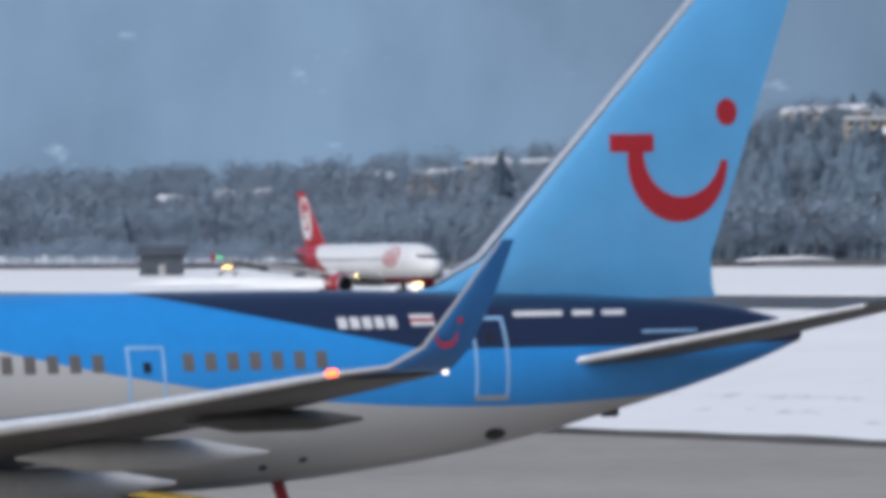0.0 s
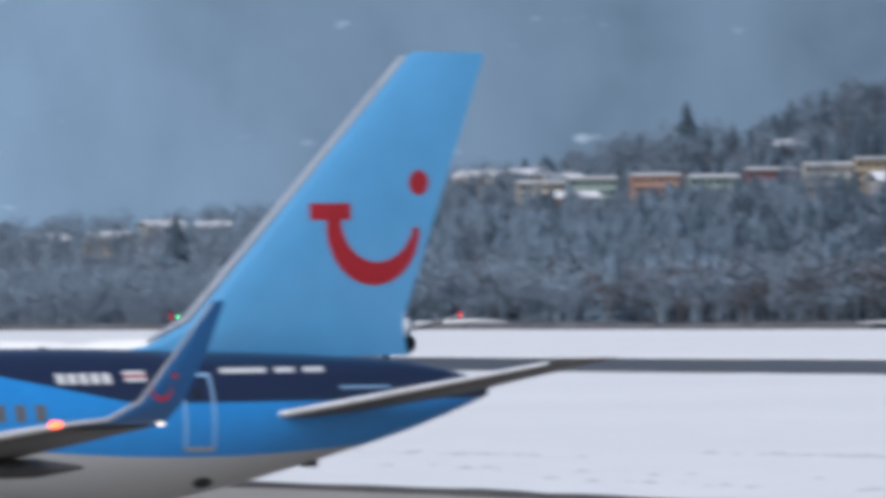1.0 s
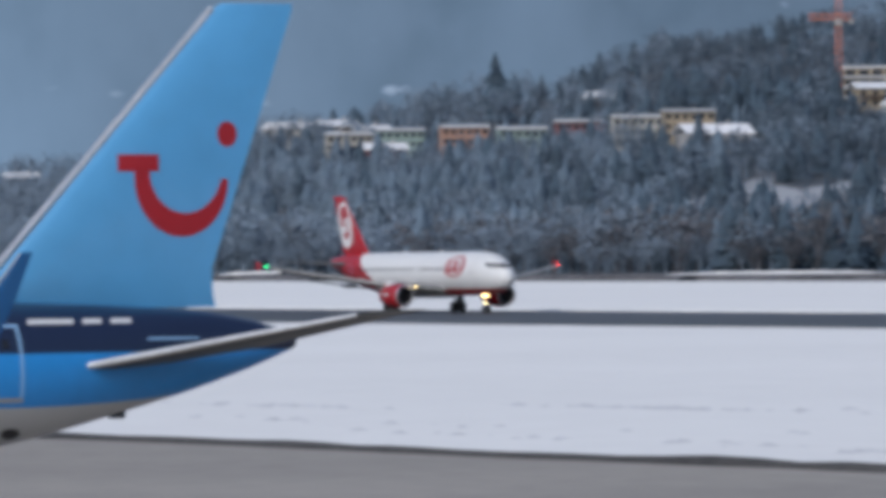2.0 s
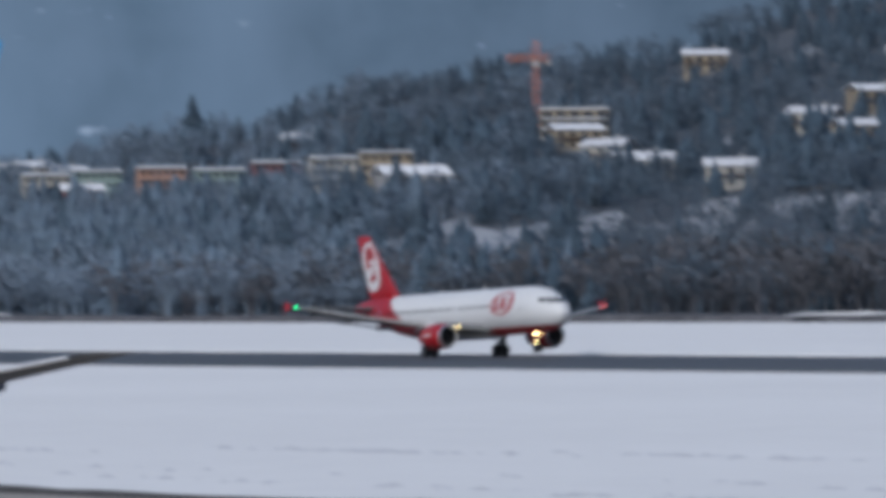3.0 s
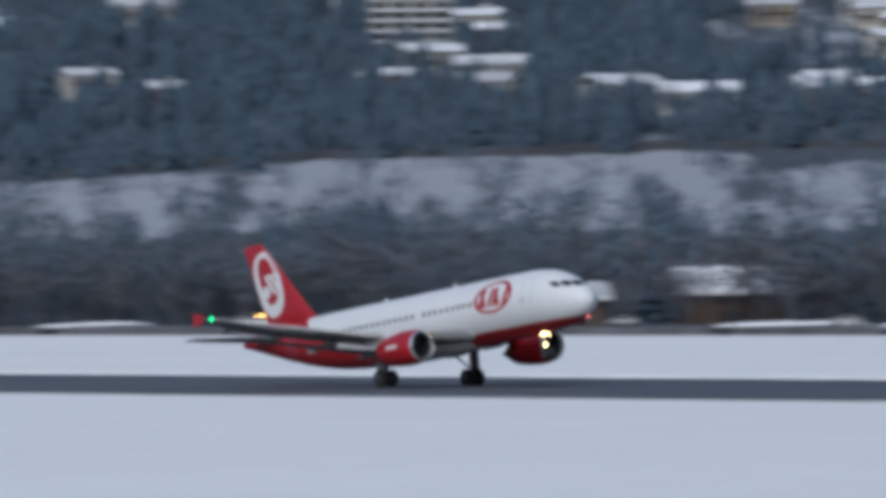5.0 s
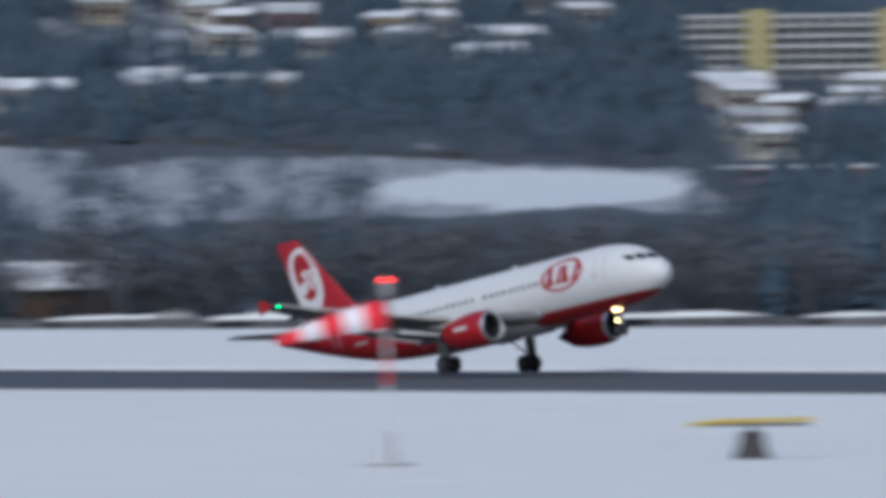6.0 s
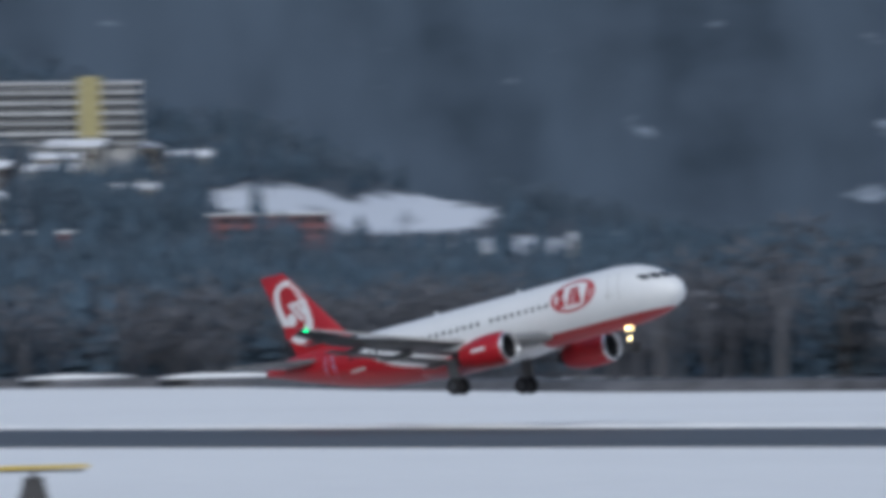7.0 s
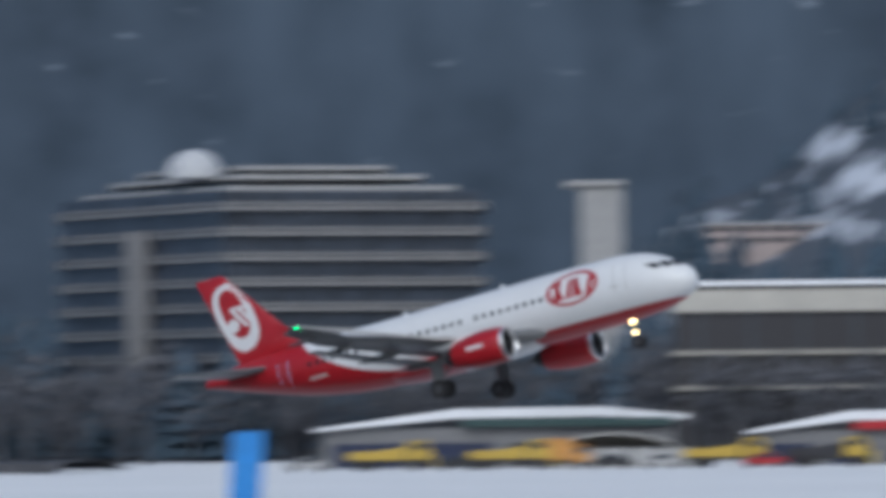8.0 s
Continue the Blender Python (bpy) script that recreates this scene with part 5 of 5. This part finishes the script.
for a, r, paint, lab in ((-51.2, 1075, M_CARW, "white car on the field road"), (-51.0, 1077, M_CARW, "white car behind another on the field road"), (-46.6, 985, M_GREY, "grey car parked by the road"), (-45.9, 970, M_CARW, "white car parked by the road"), (-48.3, 1015, M_GREY, "grey car near the barn"), (-39.0, 812, M_RED, "red car parked beside the embankment"), (-38.9, 816, M_CARW, "white car parked beside the embankment")):
    car(a, r, paint, lab)
for a, r, lab in ((-51.05, 1070, "white service car with a lit amber beacon bar"), (-66.35, 1360, "pale service car with a lit amber beacon on the field")):
    c = car(a, r, M_CARW, lab)
    if r > 1200:
        c.location.z = 0.0
    part("beacon_bar", box((-0.7, -0.2, 1.45), (0.7, 0.2, 1.7), 0.04), M_AMBER, c, "lit amber beacon bar")


def snow_heap(a, r, w, h, label):
    x, y = polar(a, r)
    bm = bmesh.new()
    rows = []
    n = 26
    for i in range(n + 1):
        u = -1 + 2 * i / n
        k = (1 - u * u) ** 0.6 * (0.7 + 0.5 * abs(noise.noise((u * 4 + a, r * 0.01, 3))))
        rows.append([bm.verts.new((u * w / 2, v * 2.5, max(h * k * (1 - v * v), 0) - 0.05)) for v in (-1, -0.6, -0.2, 0.2, 0.6, 1)])
    for p, q in zip(rows, rows[1:]):
        for i in range(5):
            bm.faces.new((p[i], q[i], q[i + 1], p[i + 1]))
    bmesh.ops.recalc_face_normals(bm, faces=bm.faces)
    ob = part("snowdrift", bm, M_SNOW)
    ob.matrix_basis = facing(a, x, y, height(x, y) + (1.2 if y > 640 else 0))
    tagged(ob, label, "snow heap")


for a, w, h in ((-49.8, 16, 1.2), (-47.0, 22, 0.9), (-45.6, 26, 1.1), (-44.3, 18, 0.8), (-62.0, 20, 1.0), (-58.0, 40, 0.7), (-55.0, 24, 0.6), (-42.6, 22, 1.0), (-41.2, 16, 0.8), (-52.3, 20, 0.9), (-40.0, 18, 0.9)):
    snow_heap(a, 676 / math.cos(radians(a)), w, h, "ploughed snow heaped along the road")
for a, r, w, h in ((-65.6, 1010, 26, 1.6), (-64.2, 940, 32, 2.4), (-66.4, 1100, 30, 1.5)):
    snow_heap(a, r, w, h, "white snow bank on the open field")


# large hotel-like office building with curved white floor bands
def office():
    ob = thing("office_building", "broad dark-glazed building with white floor bands and roof dome", "office building")
    right, corner, left = [Vector(town(a, q)) for a, q in ((-30.45, 900), (-32.45, 890), (-33.72, 935))]
    back = [Vector(town(a, q)) for a, q in ((-33.72, 955), (-30.45, 925))]
    foot = [right, corner, left, *back]
    mid = sum(foot, Vector((0, 0))) / 5

    def prism(z0, z1, grow):
        pts = [p + (p - mid).normalized() * grow for p in foot]
        rings = [[(p.x, p.y, z) for p in pts] for z in (z0, z1)]
        return loft(rings)

    part("wall", prism(-2, 33.0, 0), mat("dark_glazing", (0.045, 0.055, 0.075), 0.3, spread=0.4, scale=0.15, fine=0.6), ob, "dark glazed storeys", smooth=False)
    for k in range(9):
        z = 6.4 + 3.08 * k
        part("floor_band", prism(z - 0.42, z, 1.0), M_BAND, ob, "pale concrete floor band", smooth=False)
        part("railing_band", prism(z + 0.28, z + 0.55, 1.1), M_BAND, ob, smooth=False)
    for i in range(12):
        u = (i + 0.5) / 12
        p = corner + (right - corner) * u
        n = (Vector((19.3, -32.7)) - p).normalized()
        q = p + n * 0.6
        part("mullion", box((q.x - 0.12, q.y - 0.12, 4), (q.x + 0.12, q.y + 0.12, 32.5)), M_DARK, ob, smooth=False)
    p = left + (corner - left) * 0.5
    p = p + (Vector((19.3, -32.7)) - p).normalized() * 2.0
    part("stair_tower", box((p.x - 1.5, p.y - 1.5, 0), (p.x + 1.5, p.y + 1.5, 28.5), 0.1), mat("weathered_concrete", (0.17, 0.17, 0.175), 0.8, scale=0.2, fine=1.5), ob, "weathered concrete stair tower")
    for z0, z1, f in ((33.0, 33.7, 0.9), (34.6, 35.2, 0.75), (35.9, 36.4, 0.6)):
        pts = [mid + (q - mid) * f for q in foot]
        part("roof_terrace", loft([[(q.x, q.y, z) for q in pts] for z in (z0, z1)]), M_GREY, ob, smooth=False)
    pts = [mid + (q - mid) * 0.55 for q in foot]
    part("penthouse", loft([[(q.x, q.y, z) for q in pts] for z in (33, 36.2)]), M_PANE, ob, smooth=False)
    dome = turned([(36.0, 3.5), (37.0, 3.6), (38.2, 3.1), (39.2, 2.1), (39.7, 0.8), (39.8, 0.05)], 24, "Z")
    d = part("dome", dome, M_ROOFSNOW, ob, "white roof dome")
    dx, dy = town(-32.68, 905)
    d.location, d.scale = (dx, dy, 0.8), (0.97, 0.97, 0.95)


office()


def tower(a, r):
    x, y = town(a, r)
    ob = thing("tower", "slim grey concrete tower with a projecting cap", "tower", facing(a, x, y, height(x, y)))
    z = height(x, y)
    part("shaft", box((-2.9, -2.5, -3), (2.9, 2.5, 36.0 - z), 0.15), M_GREY, ob)
    part("cap", box((-5.0, -3.0, 36.0 - z), (3.1, 3.0, 37.0 - z), 0.2), M_GREY, ob)


tower(-29.5, 1000)


def long_building(a, r, w, h, label, paint, bands):
    x, y = town(a, r)
    ob = thing("office_building", label, "office building", facing(a, x, y, 0))
    part("wall", box((-w / 2, -6, -1), (w / 2, 6, h), 0.05), M_DARK, ob, "dark glazed front")
    for z0, z1 in bands:
        part("floor_band", box((-w / 2 - 0.3, -6.6, z0), (w / 2 + 0.3, 6.2, z1), 0.05), paint, ob, "pale floor band")
    part("roof", box((-w / 2 - 0.6, -6.8, h), (w / 2 + 0.6, 6.8, h + 0.6), 0.1), M_ROOFSNOW, ob, "flat snowy roof")
    for i in range(6):
        xx = -w / 2 + (i + 0.5) * w / 6
        part("pillar", box((xx - 0.2, -6.3, 0), (xx + 0.2, -5.9, h), 0), M_SLATE, ob, smooth=False)


long_building(-27.7, 850, 36, 20.0, "long dark-fronted building with a beige top band", M_CREAM, ((17.0, 19.6), (12.0, 12.6), (8.0, 8.5)))


def hall(a, r, w, h, label, open_front, roof_mat=None):
    """A low airfield hall with a shallow snowy roof."""
    x, y = town(a, r)
    ob = thing("hangar_hall", label, "hall", facing(a, x, y, 0))
    part("wall", box((-w / 2, -8, 0), (w / 2, 8, h), 0.05), M_HALL, ob, "weathered grey hall wall")
    outline = [(-w / 2 - 1, h), (-w * 0.12, h + 2.0), (w * 0.3, h + 2.1), (w / 2 + 1.5, h + 1.2), (w / 2 + 1.5, h + 0.7), (w * 0.3, h + 1.1), (-w * 0.12, h + 1.0), (-w / 2 - 1, h - 0.3)]
    part("roof", plate(outline, -9, 9), M_ROOFSNOW, ob, "shallow roof under snow", smooth=False)
    part("fascia", box((-w * 0.1, -9.1, h + 0.05), (w / 2, -8.9, h + 0.95), 0.02), open_front, ob)
    for i in range(4):
        x0 = -w / 2 + 1.2 + i * w / 4
        part("gate", box((x0, -8.1, 0), (x0 + w / 4 - 1.8, -7.9, h * 0.62), 0.02), M_NAVY if i < 2 else M_DARK, ob, "dark hall gate")


hall(-30.3, 775, 37, 4.2, "low grey hall with a white snowy roof and dark gates", mat("green_fascia", (0.02, 0.05, 0.05), 0.6))
hall(-27.3, 770, 26, 3.6, "low grey service building with red fascia and snowy roof", M_RED)
for a, lab in ((-31.15, "yellow snow plough truck parked before the hall"), (-30.2, "yellow truck with plough at the hall"), (-28.5, "yellow truck standing beside others"), (-27.7, "yellow truck at the service building")):
    car(a, 742, M_CARY, lab, "truck")
for a, p, lab in ((-30.6, M_BLACK, "dark van before the hall"), (-29.4, M_BLACK, "dark car beside the trucks"), (-28.2, M_RED, "red car beside the trucks"), (-31.8, M_GREY, "grey car at the field's edge"), (-29.0, M_GREY, "grey car in the row of vehicles")):
    c = car(a, 738, p, lab)
    c.location.z = 0.0


def shelter(a, r, w, d, h):
    """An arched pale shelter, open towards the field."""
    x, y = town(a, r)
    ob = thing("arched_shelter", "pale arched canvas shelter beside the hall", "shelter", facing(a, x, y, 0))
    arc = [(math.cos(math.pi * i / 14), math.sin(math.pi * i / 14)) for i in range(15)]
    outline = [(p * w / 2, q * h) for p, q in arc] + [(p * (w / 2 - 0.25), q * (h - 0.2)) for p, q in arc[::-1]]
    rings = [[(p, yy, q) for p, q in outline] for yy in (-d / 2, d / 2)]
    part("cover", loft(rings), M_CANVAS, ob, smooth=False)
    part("back_wall", plate([(p * (w / 2 - 0.3), q * (h - 0.25)) for p, q in arc], d / 2 - 0.5, d / 2 - 0.3), M_CANVAS, ob, smooth=False)
    for i in range(5):
        xx = -w / 2 + (i + 0.5) * w / 5
        part("front_panel", box((xx - w / 11, -d / 2 + 0.3, 0), (xx + w / 11, -d / 2 + 0.4, h * 0.55), 0.02), M_GREY, ob)


shelter(-29.38, 756, 16, 9, 3.6)


def box_truck(a, r):
    x, y = town(a, r)
    ob = thing("truck", "orange box truck parked among yellow vehicles", "truck", facing(a, x, y, 0))
    part("box_body", box((-2.0, -1.15, 0.9), (1.2, 1.15, 3.1), 0.08), M_ORANGEV, ob, "orange box body")
    part("cab", plate([(1.3, 0.7), (1.3, 2.5), (2.4, 2.5), (2.9, 1.6), (2.9, 0.7)], -1.05, 1.05), M_ORANGEV, ob, smooth=False)
    part("side_window", plate([(1.6, 1.6), (1.6, 2.3), (2.35, 2.3), (2.7, 1.6)], -1.07, 1.07), M_PANE, ob, smooth=False)
    part("chassis", box((-2.1, -0.9, 0.5), (2.7, 0.9, 0.9), 0.04), M_BLACK, ob)
    for wx in (-1.2, 2.0):
        for side in (-1, 1):
            part("wheel", turned([(-0.14, 0.3), (-0.14, 0.46), (0.14, 0.46), (0.14, 0.3)], 14, "Y"), M_TYRE, ob).location = (wx, side * 0.9, 0.46)


box_truck(-29.8, 742)
for a, r, h, wide in ((-36.5, 850, 15, 1.4), (-36.1, 872, 18, 1.3), (-35.5, 858, 19, 1.35), (-35.0, 880, 18, 1.3), (-34.5, 862, 16, 1.4), (-34.1, 878, 13, 1.5), (-37.2, 846, 13, 1.5)):
    single_tree(a, r, h, wide, "tall broad bare tree among others beside the airfield", True)
single_tree(-33.2, 800, 11, 1.5, "bare tree before the office building", True)
single_tree(-31.9, 830, 9, 1.6, "low bare tree near the hall", True)
single_tree(-34.4, 820, 12, 1.5, "bare tree beside the office building", True)


# ---- on the field ----
def windsock():
    ob = thing("windsock", "red and white windsock streaming from a banded pole", "windsock", pose(-180.6, 180.7, 0))
    M_MAST = mat("pale_mast_paint", (0.55, 0.56, 0.58), 0.6)
    for k in range(7):
        part("pole_section", tube([(0, 0, 0.97 * k), (0, 0, 0.97 * k + 0.97)], [0.065, 0.065], 12), M_SOCKR if k == 3 else M_MAST, ob)
    way = Vector((-0.74, -0.67, -0.17)).normalized()
    q = way.to_track_quat("X", "Z")
    rad = [0.52, 0.5, 0.44, 0.36, 0.27, 0.17]
    for k in range(5):
        n = []
        for j in range(4):
            u = k + j / 3
            rr = rad[k] + (rad[k + 1] - rad[k]) * j / 3
            c = way * (0.78 * u) + Vector((0, 0, 5.45 - 0.012 * u * u))
            n.append([c + q @ Vector((0, rr * (0.75 + 0.1 * math.sin(u)) * math.cos(6.2832 * m / 16), rr * math.sin(6.2832 * m / 16))) for m in range(16)])
        part("sock_band", loft(n), M_SOCKR if k % 2 == 0 else M_SOCKW, ob, "red fabric band" if k % 2 == 0 else "white fabric band")
    part("hoop", turned([(-0.04, 0.5), (0, 0.56), (0.04, 0.5)], 20), M_DARK, ob).matrix_basis = Matrix.LocRotScale((0, 0, 5.45), q, None)
    part("obstacle_lamp", turned([(6.6, 0.08), (6.63, 0.14), (6.69, 0.14), (6.74, 0.07)], 14, "Z"), M_REDL, ob, "lit red lamp on top")
    part("lamp_box", box((-0.14, -0.14, 6.1), (0.14, 0.14, 6.6), 0.03), M_GREY, ob)
    part("switch_box", box((-0.35, -0.3, 0.0), (0.25, 0.2, 1.2), 0.03), M_MAST, ob, "pale grey switch box")
    part("footing", box((-0.7, -0.7, -0.1), (0.7, 0.7, 0.08), 0.03), M_GREY, ob)


windsock()


def wind_tee():
    m = facing(-42.06, -174.9, 193.8, 0)
    ob = thing("field_marker", "low black stand carrying a long yellow board in the snow", "marker", m)
    rings = [[(sx * w, sy * d, z) for sx, sy in ((-1, -1), (1, -1), (1, 1), (-1, 1))] for z, w, d in ((0, 0.68, 0.5), (0.35, 0.55, 0.4), (0.7, 0.46, 0.3), (1.0, 0.42, 0.25))]
    part("stand", loft(rings), M_BLACK, ob, "black tapered stand", smooth=False)
    part("neck", tube([(0, 0, 0.95), (0, 0, 1.3)], [0.1, 0.1], 10), M_DARK, ob)
    board = part("board", plate([(-2.4, 1.2), (-2.3, 1.32), (-1.2, 1.46), (2.2, 1.5), (2.35, 1.44), (2.2, 1.36), (-1.2, 1.3)], -0.35, 0.35), M_SIGNY, ob, "yellow painted board", smooth=False)
    # dark strip added as the shadow beneath the board
    part("board_shadow_rib", box((-2.1, -0.05, 1.2), (2.1, 0.05, 1.3), 0.01), M_DARK, board)


wind_tee()


def blue_post():
    x, y = polar(-32.37, 120)
    x, y = x + 26.8, y - 42.0
    ob = thing("sign_pylon", "slightly leaning bright blue sign pylon near the apron", "sign", facing(-32.31, x, y, 0))
    part("panel", loft([[(cx + sx * 0.26, sy * 0.09, z) for sx, sy in ((-1, -1), (1, -1), (1, 1), (-1, 1))] for z, cx in ((0.3, -0.35), (6.25, 0.0), (6.4, 0.02))]), M_POST, ob, "bright blue panel", smooth=False)
    part("footing", box((-0.75, -0.3, 0), (0.1, 0.3, 0.32), 0.03), M_GREY, ob)


blue_post()


def snow_tracks():
    """Low clods and ruts in the snow beyond the apron."""
    bm = bmesh.new()
    for cx, cy, n, w in ((-246, 148, 60, 9), (-232, 128, 15, 14), (-205, 122, 18, 22), (-190, 131, 18, 25), (-262, 140, 30, 8), (-225, 152, 25, 12), (-176, 120, 40, 16)):
        for _ in range(n):
            x, y = cx + rng.gauss(0, w * 0.5), cy + rng.gauss(0, 0.7)
            s = rng.uniform(0.08, 0.35)
            vs = [bm.verts.new((x + s * 2.2 * math.cos(k * 1.2566), y + s * math.sin(k * 1.2566), 0.0)) for k in range(5)]
            top = bm.verts.new((x, y, s * 0.28))
            for k in range(5):
                bm.faces.new((vs[k], vs[(k + 1) % 5], top))
    return tagged(part("snow_clods", bm, mat("earthy_snow", (0.58, 0.58, 0.59), 0.9, spread=0.3)), "grey clods and ruts in the snow", "snow", kind="stuff")


snow_tracks()


def ground_cart():
    """Baggage loader whose end shows under the parked airliner."""
    h = radians(266.88)
    x, y = -139.9 - 6.2 * math.cos(h) * -1 + 1.5, 65.57 + 6.2 * math.sin(h)
    ob = thing("belt_loader", "black and yellow belt loader under the parked airliner", "loader", pose(x, y, 0, 0, 0, 240))
    part("chassis", box((-2.2, -0.8, 0.4), (2.2, 0.8, 0.9), 0.05), M_BLACK, ob)
    belt = part("belt", plate([(-3.0, 0.6), (3.0, 1.5), (3.0, 1.65), (-3.0, 0.8)], -0.5, 0.5), M_BLACK, ob, "inclined black belt", smooth=False)
    for s in (-0.56, 0.56):
        part("side_rail", plate([(-3.0, 0.75), (3.0, 1.6), (3.0, 1.72), (-3.0, 0.87)], s - 0.04, s + 0.04), M_CARY, belt, "yellow side rail", smooth=False)
    for wx in (-1.5, 1.5):
        for s in (-0.8, 0.8):
            w = part("wheel", turned([(-0.12, 0.25), (-0.12, 0.42), (0.12, 0.42), (0.12, 0.25)], 14, "Y"), M_TYRE, ob)
            w.location = (wx, s, 0.42)


ground_cart()


def motions():
    """The take-off run, the rotation and the climb."""
    rows = [
        (0.0, -718.46, 331.00, 0.00, -0.30, -0.10, -0.30),
        (0.3, -703.54, 335.00, 0.00, -0.30, -0.10, -0.30),
        (1.0, -675.00, 343.22, 0.00, -0.30, -0.02, -0.40),
        (1.7, -643.02, 349.38, 0.00, -0.30, -0.07, -0.57),
        (2.5, -599.84, 352.50, 0.00, -0.30, -0.90, -0.70),
        (3.0, -565.11, 352.00, 0.00, -0.30, -2.00, -0.70),
        (3.5, -520.56, 344.00, 0.00, -0.30, -3.10, -0.40),
        (4.0, -476.97, 340.50, 0.12, -0.30, -4.40, -0.20),
        (4.2, -460.02, 338.95, 0.15, -0.30, -4.95, -0.22),
        (5.3, -374.97, 333.50, 0.28, -0.30, -8.20, -1.12),
        (5.5, -363.34, 336.50, 0.30, -0.30, -8.70, -1.20),
        (6.0, -340.25, 350.50, 0.55, -0.30, -9.90, -1.20),
        (6.5, -314.02, 359.50, 1.37, -0.30, -10.70, -1.10),
        (7.0, -289.33, 372.00, 2.65, -0.30, -11.20, -0.70),
        (7.2, -278.12, 373.00, 3.44, -0.30, -11.40, -0.60),
        (7.5, -259.41, 373.00, 4.50, -0.30, -11.70, -0.30),
        (7.7, -242.80, 371.50, 5.54, -0.30, -11.90, -0.20),
        (8.0, -216.63, 369.50, 7.49, -0.30, -12.60, 0.10),
    ]
    walk(red_jet, [(t, pose(*row)) for t, *row in rows])
    # the main legs stretch as the wheels leave the ground
    for leg in MAIN_LEGS:
        walk(leg, [(0.0, pose(0, 0, 0)), (3.4, pose(0, 0, 0)), (4.0, pose(0, 0, -0.12)), (5.3, pose(0, 0, -0.29)), (5.5, pose(0, 0, -0.30)), (6.0, pose(0, 0, -0.36)), (8.0, pose(0, 0, -0.38))])


motions()
